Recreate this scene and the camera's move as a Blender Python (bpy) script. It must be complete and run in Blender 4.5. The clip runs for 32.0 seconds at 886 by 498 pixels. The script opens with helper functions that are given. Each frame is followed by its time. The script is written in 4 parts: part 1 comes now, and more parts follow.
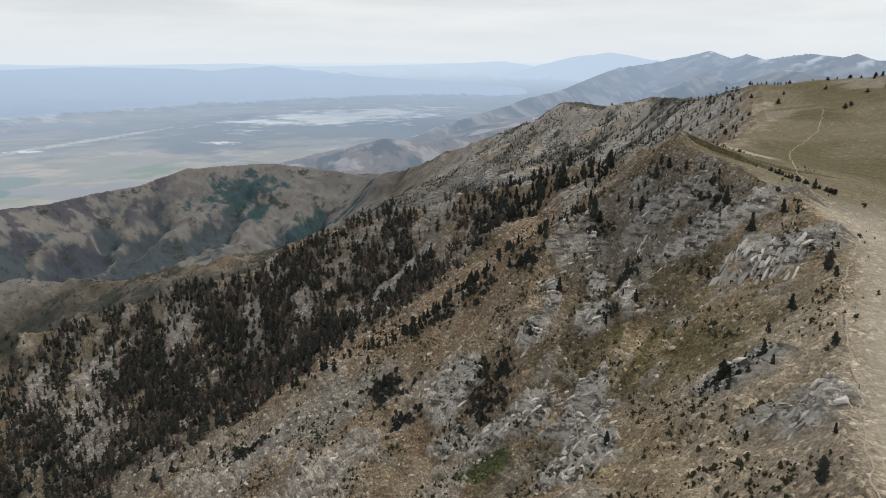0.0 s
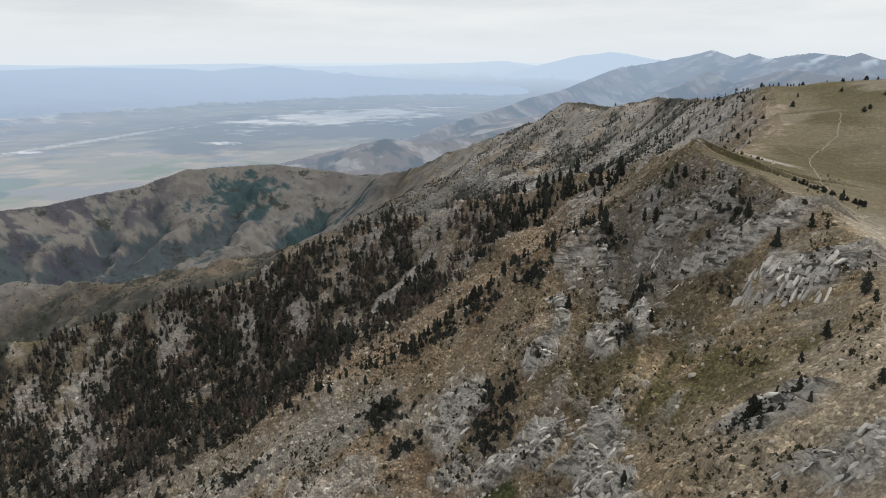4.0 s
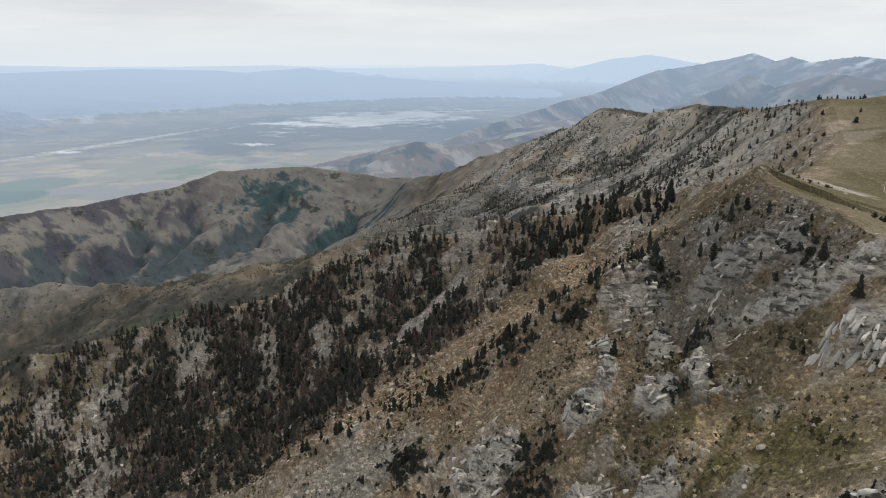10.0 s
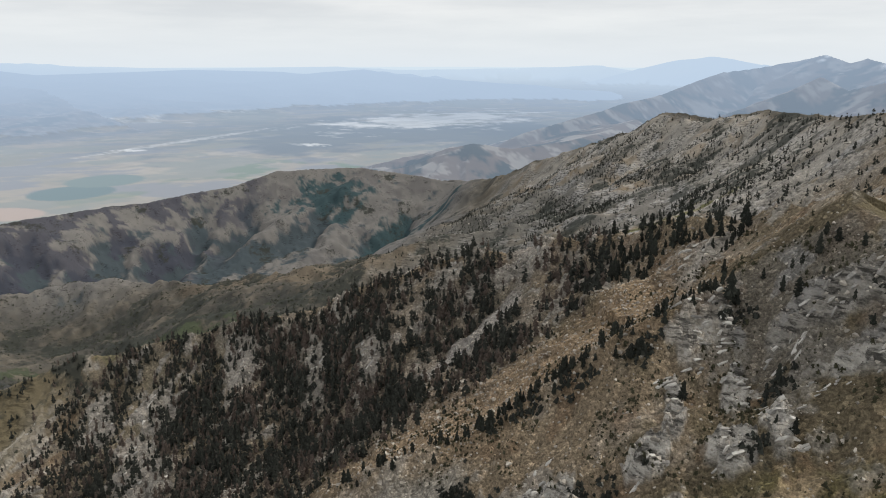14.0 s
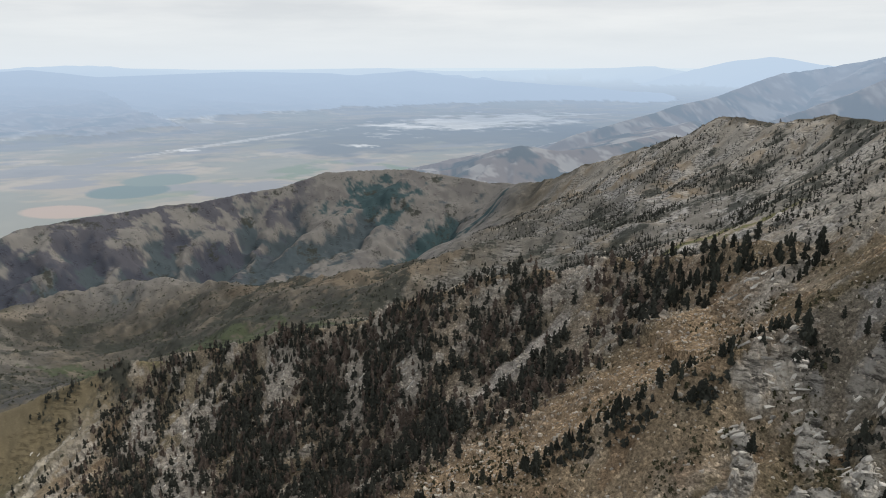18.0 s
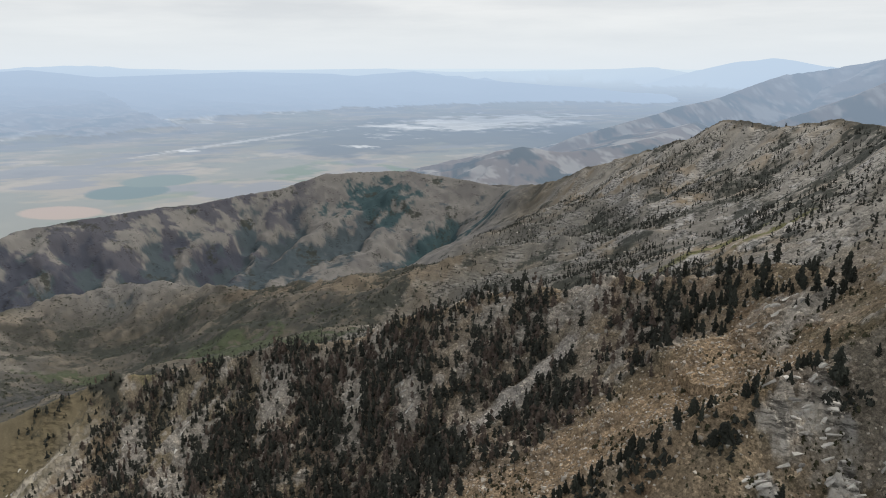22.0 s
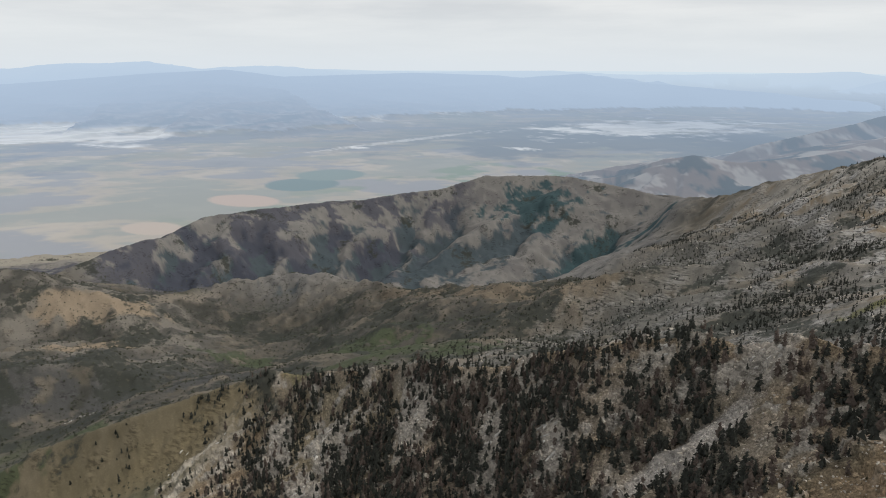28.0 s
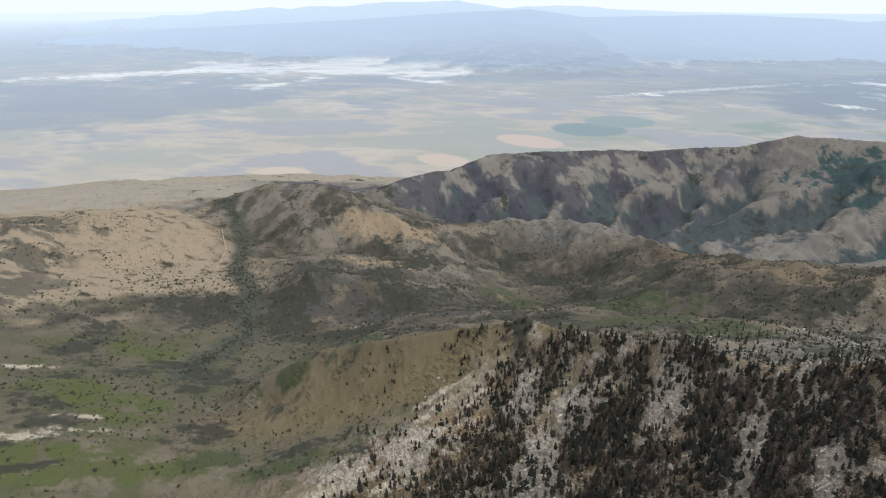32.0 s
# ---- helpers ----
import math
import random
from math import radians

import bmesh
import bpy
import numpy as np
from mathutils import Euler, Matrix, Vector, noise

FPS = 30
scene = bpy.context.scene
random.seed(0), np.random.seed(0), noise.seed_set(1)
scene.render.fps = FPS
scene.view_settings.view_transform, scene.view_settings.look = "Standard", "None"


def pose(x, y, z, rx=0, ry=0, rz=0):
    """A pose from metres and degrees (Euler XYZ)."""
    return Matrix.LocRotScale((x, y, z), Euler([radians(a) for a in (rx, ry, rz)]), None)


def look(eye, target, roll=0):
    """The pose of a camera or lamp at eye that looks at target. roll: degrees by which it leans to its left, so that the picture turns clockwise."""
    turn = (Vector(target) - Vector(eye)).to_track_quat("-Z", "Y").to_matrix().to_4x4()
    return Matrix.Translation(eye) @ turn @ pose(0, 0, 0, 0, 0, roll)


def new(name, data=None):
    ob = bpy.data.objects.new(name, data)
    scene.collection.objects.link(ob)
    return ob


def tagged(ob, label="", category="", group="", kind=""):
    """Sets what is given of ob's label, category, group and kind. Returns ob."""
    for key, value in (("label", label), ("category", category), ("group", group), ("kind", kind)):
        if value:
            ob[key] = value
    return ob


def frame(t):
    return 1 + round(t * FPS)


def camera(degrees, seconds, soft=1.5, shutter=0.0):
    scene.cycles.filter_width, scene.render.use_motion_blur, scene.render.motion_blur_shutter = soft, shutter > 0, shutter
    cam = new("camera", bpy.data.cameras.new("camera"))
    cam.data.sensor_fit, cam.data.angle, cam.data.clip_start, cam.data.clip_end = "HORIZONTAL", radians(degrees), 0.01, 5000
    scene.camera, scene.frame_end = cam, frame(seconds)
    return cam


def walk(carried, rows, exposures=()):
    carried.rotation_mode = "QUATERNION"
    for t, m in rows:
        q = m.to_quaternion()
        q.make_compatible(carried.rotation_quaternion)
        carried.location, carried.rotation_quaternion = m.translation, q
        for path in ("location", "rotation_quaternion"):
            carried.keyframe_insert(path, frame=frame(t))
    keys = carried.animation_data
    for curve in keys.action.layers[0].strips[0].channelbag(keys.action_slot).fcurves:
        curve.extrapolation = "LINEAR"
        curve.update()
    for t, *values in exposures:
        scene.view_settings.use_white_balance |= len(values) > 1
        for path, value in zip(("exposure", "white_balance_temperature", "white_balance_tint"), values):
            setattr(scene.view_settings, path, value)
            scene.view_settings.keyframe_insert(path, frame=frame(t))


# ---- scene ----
cam = camera(65.6, 32.0, soft=1.0)
PATH = [
    (0, (0.00, 0.00, 0.00), (-7.53, 95.75, -27.83), 0.03),
    (1, (-0.27, 5.64, -0.38), (-7.88, 101.38, -28.23), 0.04),
    (2, (-0.82, 10.84, -0.10), (-8.46, 106.56, -28.01), -0.02),
    (3, (-1.25, 16.80, 0.18), (-8.94, 112.52, -27.72), -0.07),
    (3.5, (-1.57, 19.66, 0.73), (-9.28, 115.38, -27.19), -0.05),
    (5.5, (-2.53, 30.50, 2.91), (-10.32, 126.23, -24.93), -0.09),
    (6, (-2.95, 32.95, 3.50), (-10.78, 128.67, -24.35), -0.08),
    (7, (-3.62, 38.41, 4.46), (-11.53, 134.14, -23.34), -0.06),
    (8, (-3.92, 44.12, 5.73), (-11.94, 139.83, -22.09), -0.03),
    (9, (-4.43, 49.95, 7.18), (-12.49, 145.66, -20.67), -0.03),
    (9.5, (-4.91, 52.60, 7.65), (-13.18, 148.30, -20.16), 0.03),
    (10, (-5.52, 55.70, 7.83), (-17.63, 151.02, -19.90), 0.07),
    (10.5, (-5.70, 59.43, 8.13), (-23.01, 153.96, -19.52), 0.12),
    (11, (-5.74, 62.74, 8.52), (-23.66, 157.16, -19.13), 0.10),
    (12, (-6.65, 68.13, 9.70), (-24.63, 162.55, -17.91), 0.06),
    (13, (-7.64, 73.42, 10.90), (-26.85, 167.60, -16.71), 0.03),
    (13.5, (-8.14, 76.15, 11.48), (-27.72, 170.25, -16.14), 0.06),
    (15.5, (-10.33, 85.95, 14.01), (-32.48, 179.49, -13.56), -0.09),
    (16, (-10.77, 88.90, 14.75), (-35.41, 181.81, -12.81), -0.13),
    (16.5, (-11.25, 91.68, 15.13), (-37.52, 184.15, -12.44), -0.10),
    (17, (-11.59, 94.42, 15.72), (-37.87, 186.89, -11.84), -0.14),
    (18, (-12.83, 100.01, 17.45), (-39.11, 192.47, -10.12), -0.14),
    (19, (-14.27, 105.89, 18.80), (-40.54, 198.35, -8.78), -0.11),
    (20, (-15.89, 111.32, 20.02), (-42.19, 203.77, -7.58), -0.11),
    (21, (-17.48, 116.39, 21.24), (-43.81, 208.83, -6.36), -0.08),
    (22, (-19.06, 121.55, 22.61), (-45.41, 213.98, -4.99), -0.04),
    (23, (-20.84, 127.19, 23.87), (-47.26, 219.59, -3.76), -0.04),
    (24, (-22.49, 132.60, 25.31), (-49.03, 224.96, -2.35), -0.07),
    (24.5, (-23.19, 135.50, 26.15), (-49.68, 227.88, -1.52), -0.06),
    (26.5, (-26.95, 144.60, 29.76), (-54.65, 236.61, 2.09), 0.02),
    (27, (-27.43, 146.72, 31.30), (-58.12, 237.77, 3.59), -0.02),
    (27.5, (-27.82, 149.86, 32.58), (-67.34, 237.45, 4.89), 0.01),
    (28, (-28.83, 153.28, 32.72), (-75.93, 237.06, 5.13), 0.09),
    (28.5, (-30.64, 156.35, 32.24), (-83.47, 236.68, 4.73), 0.11),
    (29, (-32.10, 159.02, 32.19), (-88.95, 236.57, 4.75), 0.11),
    (30, (-33.38, 162.72, 33.69), (-97.45, 234.47, 6.36), 0.18),
    (30.5, (-33.64, 164.55, 34.32), (-100.61, 232.47, 4.28), 0.15),
    (31, (-34.51, 167.20, 35.42), (-103.45, 230.51, 0.20), 0.02),
    (31.5, (-35.66, 169.49, 36.19), (-107.66, 229.29, 0.97), 0.00),
    (32, (-37.61, 171.98, 37.54), (-112.48, 228.10, 2.25), 0.03),
]
walk(cam, [(t, look(eye, target, roll)) for t, eye, target, roll in PATH],
     exposures=[(0.0, 0.0), (24.5, 0.0), (27.0, 0.0), (28.0, -0.08), (29.0, -0.16), (30.0, -0.14), (31.0, 0.1), (32.0, 0.28)])

# ---- light: a bright, thinly overcast sky and a soft sun ----
SUN_ELEV, SUN_AZ = radians(48), radians(-70)   # height, and turn to the left from +y
world = bpy.data.worlds.new("overcast_sky")
scene.world = world
world.use_nodes = True
wn, wl = world.node_tree.nodes, world.node_tree.links
wn.clear()
w_out, w_bg = wn.new("ShaderNodeOutputWorld"), wn.new("ShaderNodeBackground")
sky = wn.new("ShaderNodeTexSky")
sky.sky_type, sky.sun_disc = "NISHITA", False
sky.sun_elevation, sky.sun_rotation, sky.altitude = SUN_ELEV, -SUN_AZ, 3000
w_co, w_map, w_sep = wn.new("ShaderNodeTexCoord"), wn.new("ShaderNodeMapping"), wn.new("ShaderNodeSeparateXYZ")
w_map.inputs["Scale"].default_value = (1.6, 1.6, 13.0)
w_n = wn.new("ShaderNodeTexNoise")
w_n.inputs["Scale"].default_value, w_n.inputs["Detail"].default_value = 2.3, 6.0
w_n.inputs["Roughness"].default_value = 0.55
w_r = wn.new("ShaderNodeValToRGB")      # cloud deck: grey bellies, white gaps
w_r.color_ramp.elements[0].position, w_r.color_ramp.elements[0].color = 0.32, (0.73, 0.75, 0.77, 1)
w_r.color_ramp.elements[1].position, w_r.color_ramp.elements[1].color = 0.66, (0.90, 0.905, 0.90, 1)
w_s = wn.new("ShaderNodeVectorMath")
w_s.operation, w_s.inputs["Scale"].default_value = "SCALE", 0.09
w_mix = wn.new("ShaderNodeMix")
w_mix.data_type = "RGBA"
w_mix.inputs["Factor"].default_value = 0.9
w_h = wn.new("ShaderNodeMapRange")      # pale blue air just over the horizon
w_h.inputs["From Min"].default_value, w_h.inputs["From Max"].default_value = -0.02, 0.06
w_mix2 = wn.new("ShaderNodeMix")
w_mix2.data_type = "RGBA"
w_mix2.inputs["A"].default_value = (0.76, 0.82, 0.87, 1)
wl.new(w_co.outputs["Generated"], w_map.inputs["Vector"])
wl.new(w_map.outputs["Vector"], w_n.inputs["Vector"])
wl.new(w_n.outputs["Fac"], w_r.inputs["Fac"])
wl.new(sky.outputs["Color"], w_s.inputs[0])
wl.new(w_s.outputs[0], w_mix.inputs["A"])
wl.new(w_r.outputs["Color"], w_mix.inputs["B"])
wl.new(w_co.outputs["Generated"], w_sep.inputs[0])
wl.new(w_sep.outputs["Z"], w_h.inputs["Value"])
wl.new(w_h.outputs["Result"], w_mix2.inputs["Factor"])
wl.new(w_mix.outputs["Result"], w_mix2.inputs["B"])
wl.new(w_mix2.outputs["Result"], w_bg.inputs["Color"])
wl.new(w_bg.outputs[0], w_out.inputs[0])

sun = new("sun", bpy.data.lights.new("sun", "SUN"))
sun.data.energy, sun.data.angle, sun.data.color = 1.9, radians(5), (1.0, 0.95, 0.87)
sun_way = Vector((-math.sin(SUN_AZ) * math.cos(SUN_ELEV), math.cos(SUN_AZ) * math.cos(SUN_ELEV), math.sin(SUN_ELEV)))
sun.matrix_world = look(sun_way * 300, (0, 0, 0))


# ---- noise and terrain functions ----
SPIN_C = np.cos(np.arange(256) * (2 * np.pi / 256)).astype(np.float32)
SPIN_S = np.sin(np.arange(256) * (2 * np.pi / 256)).astype(np.float32)
np.seterr(over="ignore")


def grad_noise(x, y, seed):
    xf, yf = np.floor(x), np.floor(y)
    fx, fy = (x - xf).astype(np.float32), (y - yf).astype(np.float32)
    xi, yi = xf.astype(np.int32).astype(np.uint32), yf.astype(np.int32).astype(np.uint32)
    u, v = fx * fx * fx * (fx * (fx * 6 - 15) + 10), fy * fy * fy * (fy * (fy * 6 - 15) + 10)
    ha = (xi * np.uint32(374761393), xi * np.uint32(374761393) + np.uint32(374761393))
    hb = (yi * np.uint32(668265263) + np.uint32(seed * 974711), yi * np.uint32(668265263) + np.uint32(668265263 + seed * 974711))

    def corner(i, j):
        n = ha[i] + hb[j]
        n = (n ^ (n >> np.uint32(13))) * np.uint32(1274126177)
        n = (n ^ (n >> np.uint32(16))) & np.uint32(255)
        return SPIN_C[n] * (fx - np.float32(i)) + SPIN_S[n] * (fy - np.float32(j))

    a, b, c, d = corner(0, 0), corner(1, 0), corner(0, 1), corner(1, 1)
    return np.float32(1.5) * ((a + u * (b - a)) * (1 - v) + (c + u * (d - c)) * v)


def fbm(x, y, size, octaves, seed, gain=0.5):
    out, amp, f = 0, 1.0, 1.0 / size
    for k in range(octaves):
        out = out + amp * grad_noise(x * f + 17.3 * k, y * f - 9.1 * k, seed + k)
        amp, f = amp * gain, f * 2.03
    return out


def ridged(x, y, size, octaves, seed):
    out, amp, f = 0, 1.0, 1.0 / size
    for k in range(octaves):
        out = out + amp * (1 - 2 * np.abs(grad_noise(x * f + 3.7 * k, y * f + 5.9 * k, seed + k)))
        amp, f = amp * 0.5, f * 2.1
    return out


def smooth(a, b, v):
    t = np.clip((v - a) / (b - a), 0, 1)
    return t * t * (3 - 2 * t)


def crest_line(X, Y, line, lean=0.6):
    """Distance to the part of a crest that rules a place, its height there, and the side (+1: left of the way along it)."""
    X, Y = np.asarray(X, np.float32), np.asarray(Y, np.float32)
    rule = np.full(X.shape, -1e12, np.float32)
    dist, high, side = np.zeros(X.shape, np.float32), np.zeros(X.shape, np.float32), np.ones(X.shape, np.float32)
    for (ax, ay, az), (bx, by, bz) in zip(line, line[1:]):
        dx, dy = np.float32(bx - ax), np.float32(by - ay)
        px, py = X - np.float32(ax), Y - np.float32(ay)
        t = np.clip((px * dx + py * dy) / (dx * dx + dy * dy), 0, 1)
        d = np.sqrt((px - t * dx) ** 2 + (py - t * dy) ** 2)
        z = np.float32(az) + t * np.float32(bz - az)
        m = z - np.float32(lean) * d
        near = m > rule + np.float32(0.02)
        np.copyto(rule, m, where=near)
        np.copyto(dist, d, where=near)
        np.copyto(high, z, where=near)
        np.copyto(side, np.sign(dx * py - dy * px), where=near)
    return dist, high, side


def fall(d, steep, easy, reach):
    return easy * d + (steep - easy) * reach * (1 - np.exp(-d / reach))


def flank(X, Y, line, steep, easy, reach):
    """The highest of the slopes that come down from all parts of a crest."""
    out = np.full(X.shape, -1e9, np.float32)
    bend = (steep - easy) * reach
    for (ax, ay, az), (bx, by, bz) in zip(line, line[1:]):
        dx, dy = np.float32(bx - ax), np.float32(by - ay)
        px, py = X - np.float32(ax), Y - np.float32(ay)
        t = np.clip((px * dx + py * dy) / (dx * dx + dy * dy), 0, 1)
        d = np.sqrt((px - t * dx) ** 2 + (py - t * dy) ** 2)
        np.maximum(out, np.float32(az) + t * np.float32(bz - az) - easy * d - bend * (1 - np.exp(d * np.float32(-1 / reach))), out=out)
    return out


# crests: x, y, z along each, in metres from where the flight begins
MAIN = [(40, -200, -95), (60, 60, -88), (78, 139, -86), (98, 184, -85), (118, 230, -79), (133, 271, -70), (129, 308, -62),
        (117, 347, -54), (96, 375, -48), (150, 470, -60), (200, 560, -56), (252, 730, -36), (275, 1030, -67), (310, 1400, -92),
        (350, 1600, -106), (352, 1680, -112), (290, 1800, -143), (235, 1900, -139), (205, 1965, -143), (91, 2194, -227), (-104, 2482, -344), (-363, 2741, -482), (-596, 3150, -573)]
SPUR_A = [(97, 384, -50), (80, 440, -63), (40, 494, -86), (-3, 516, -103), (-50, 543, -123), (-86, 556, -127), (-112, 562, -138),
          (-163, 580, -166), (-246, 596, -205), (-328, 626, -233), (-427, 638, -269), (-472, 652, -289), (-516, 652, -299),
          (-610, 612, -340), (-715, 545, -385), (-820, 465, -450)]
SPUR_B = [(97, 384, -50), (74, 389, -76), (57, 384, -88), (29, 363, -95), (3, 361, -114), (-20, 361, -133), (-44, 356, -153), (-74, 349, -171), (-118, 343, -191), (-200, 334, -240), (-350, 330, -330)]
SPUR_C = [(-60, 1400, -310), (-380, 1348, -373), (-538, 1401, -446), (-722, 1501, -510), (-931, 1543, -559), (-1213, 1646, -604),
          (-1369, 1648, -613), (-1525, 1558, -638), (-1578, 1422, -628), (-1604, 1294, -640)]
HILL_D = [(-2220, 906, -621), (-2146, 1001, -563), (-2014, 1066, -534), (-1882, 1104, -533), (-1734, 1141, -562), (-1579, 1185, -572),
          (-1412, 1116, -623), (-1339, 1014, -645)]
HILL_E = [(-1400, 600, -562), (-1329, 650, -546), (-1294, 749, -532), (-1211, 851, -542), (-1043, 920, -574)]
HILL_F = [(-2300, 200, -560), (-1956, 306, -511), (-1700, 240, -520), (-1444, 190, -490), (-1250, 60, -450)]
BROWN = [(-2160, 1308, -680), (-2184, 1649, -643), (-2188, 1993, -614), (-2066, 2275, -605), (-1896, 2618, -616), (-1614, 2933, -590),
         (-1468, 3137, -533), (-1307, 3208, -536), (-1066, 3246, -532), (-821, 3209, -547), (-596, 3150, -573)]
BROWN_SPUR = [(-1051, 3141, -546), (-1180, 2900, -630), (-1293, 2668, -707), (-1483, 2157, -800)]

# gullies that run down the brown ridge
GULLIES = [[(-1065, 3065), (-1135, 2849), (-1188, 2678), (-1293, 2477)], [(-1467, 2959), (-1460, 2835), (-1473, 2752), (-1410, 2497), (-1410, 2302)],
           [(-1649, 2802), (-1629, 2647), (-1579, 2500), (-1557, 2261)], [(-1819, 2594), (-1809, 2415), (-1774, 2254), (-1740, 2080)],
           [(-1960, 2304), (-1940, 2111), (-1901, 1973), (-1882, 1836)], [(-2120, 2081), (-2078, 1893), (-2005, 1694)],
           [(-640, 3010), (-740, 2939), (-823, 2758), (-923, 2523)]]

# hollows under the shoulder and in the bowl: x, y, depth, radius
HOLLOWS = [(60, 345, 26, 23), (34, 338, 9, 16), (-25, 285, 13, 38), (34, 408, 9, 30), (-185, 460, 12, 48), (84, 182, 6, 28), (-44, 368, 6, 24)]


def gully(X, Y):
    """How deep a place lies in one of the gullies: 1 in the bed, 0 on the ribs between."""
    wx, wy = X + 60 * fbm(X, Y, 190, 4, 121), Y + 60 * fbm(X, Y, 190, 4, 131)
    out = np.zeros(np.shape(X), np.float32)
    for line in GULLIES:
        pts = [(x, y, 0) for x, y in line]
        d, _, _ = crest_line(wx, wy, pts, 40)
        along = np.hypot(wx - line[0][0], wy - line[0][1])
        wide = 34 + 0.12 * along
        out = np.maximum(out, np.exp(-(d / wide) ** 2) * smooth(-20, 260, along))
    return out


def shape(X, Y):
    """Height of the ground without its fine relief, and the distances that the covers go by."""
    X, Y = np.asarray(X, np.float32), np.asarray(Y, np.float32)
    wx, wy = X + 14 * fbm(X, Y, 120, 3, 5), Y + 14 * fbm(X, Y, 120, 3, 11)
    far = smooth(500, 1500, np.hypot(X, Y))
    qx, qy = X + far * 45 * fbm(X, Y, 420, 3, 21), Y + far * 45 * fbm(X, Y, 420, 3, 31)
    qx, qy = (qx + 0.25 * (wx - X)).astype(np.float32), (qy + 0.25 * (wy - Y)).astype(np.float32)
    base = -430 + 0.14 * (np.minimum(X, 0) + 600) - 0.22 * (np.clip(Y, 0, 2200) - 300) + np.maximum(X, 0) * 0.1
    base = np.maximum(base, -1100) + far * 14 * fbm(X, Y, 300, 4, 41)
    dm, zm, sm = crest_line(qx, qy, MAIN, 40)
    west = np.where(sm > 0, dm, -dm)
    h_main = np.where(west > 0, flank(qx, qy, MAIN, 1.0, 0.5, 100), zm - 0.22 * dm)
    plain = -58 + 0.177 * (X - 180) + 0.071 * (Y - 560) + 3 * fbm(X, Y, 90, 3, 8)
    over = np.maximum(0, 0.49 * X + 0.87 * Y - 735)
    plain = np.minimum(plain, -15) - 0.32 * over - 0.9 * np.maximum(0, west + 8)
    da, za, sa = crest_line(qx, qy, SPUR_A, 40)
    h_a = np.where(sa > 0, flank(qx, qy, SPUR_A, 1.0, (0.56 - 0.06 * smooth(-350, -450, X)).astype(np.float32), 60), flank(qx, qy, SPUR_A, 0.7, 0.42, 120))
    db, zb, sb = crest_line(qx, qy, SPUR_B, 40)
    h_b = np.where(sb > 0, flank(qx, qy, SPUR_B, 1.9, 0.58, 26), zb - fall(db, 0.4, 0.5, 40))
    h_a = h_a - np.where(sb > 0, 0.55 * db, 0) * smooth(-480, -280, X)
    parts = [h_main, plain, h_a, h_b]
    for line, s1, s2, reach in ((SPUR_C, 0.55, 0.34, 160), (HILL_D, 0.55, 0.4, 100), (HILL_E, 0.36, 0.28, 100),
                                (HILL_F, 0.3, 0.2, 150), (BROWN, 0.62, 0.42, 200), (BROWN_SPUR, 0.5, 0.36, 120)):
        parts.append(flank(qx, qy, line, s1, s2, reach))
    parts.append(base)
    k = 7 + 6 * far
    top = np.maximum.reduce(parts)
    h = top + k * np.log(sum(np.exp(np.maximum((p - top) / k, -30)) for p in parts))
    for x, y, depth, reach in HOLLOWS:
        h = h - depth * np.exp(-((X - x) ** 2 + (Y - y) ** 2) / reach**2)
    return h, west, da * np.where(sa > 0, 1, -1), db * np.where(sb > 0, 1, -1), far


# bare rock: x, y, half-length, half-width, turn of each mass of slabs
ROCK_ZONES = [(44, 364, 15, 13, 83), (-20, 308, 15, 12, 94), (-15, 279, 6, 9, 93), (-4, 270, 7, 11, 91), (16, 275, 7, 13, 87), (40, 260, 18, 11, 70),
              (32, 230, 20, 12, 75), (114, 285, 11, 17, 60), (99, 323, 5, 44, 73), (86, 348, 7, 22, 76), (30, 333, 15, 3, 85), (54, 344, 16, 5, 78),
              (63, 313, 14, 5, 76), (19, 307, 6, 7, 86), (47, 305, 6, 8, 81), (88, 178, 10, 8, 64), (82, 187, 4, 9, 66), (83, 218, 8, 12, 69)]
# bare ribs and chutes in the wood and on the flanks below it
WOOD_ROCKS = [(-77, 280, 17, 25, 105), (-140, 307, 29, 28, 114), (-318, 460, 70, 20, 125), (-287, 568, 40, 16, 118), (-364, 554, 37, 18, 129), (-544, 564, 44, 40, 142),
              (-478, 461, 56, 24, 147), (-354, 507, 43, 14, 133), (-517, 410, 49, 24, 154), (-42, 532, 18, 15, 92), (46, 444, 11, 15, 77), (-104, 546, 8, 12, 101),
              (-200, 520, 40, 9, 110), (-430, 560, 40, 12, 130), (-150, 500, 34, 8, 100)]


def rockiness(X, Y, west, da, db):
    """Where bare rock comes through: bands and knots on the steep sides."""
    n = fbm(X, Y, 30, 5, 61, 0.6)
    r = 0.6 * smooth(0.22, 0.5, n - 0.22 * smooth(420, 360, Y)) * (1 - 0.4 * smooth(420, 360, Y))
    steep = smooth(-4, 8, west)
    out = r * steep
    for k, (x, y, a, b, turn) in enumerate(ROCK_ZONES + WOOD_ROCKS):
        c, s = math.cos(radians(turn)), math.sin(radians(turn))
        u, v = ((X - x) * c + (Y - y) * s) / a, ((Y - y) * c - (X - x) * s) / b
        out = np.maximum(out, (1.0 if k < len(ROCK_ZONES) else 0.55) * smooth(1.2, 0.85, np.hypot(u, v) + 0.7 * n))
    return np.clip(out, 0, 1)


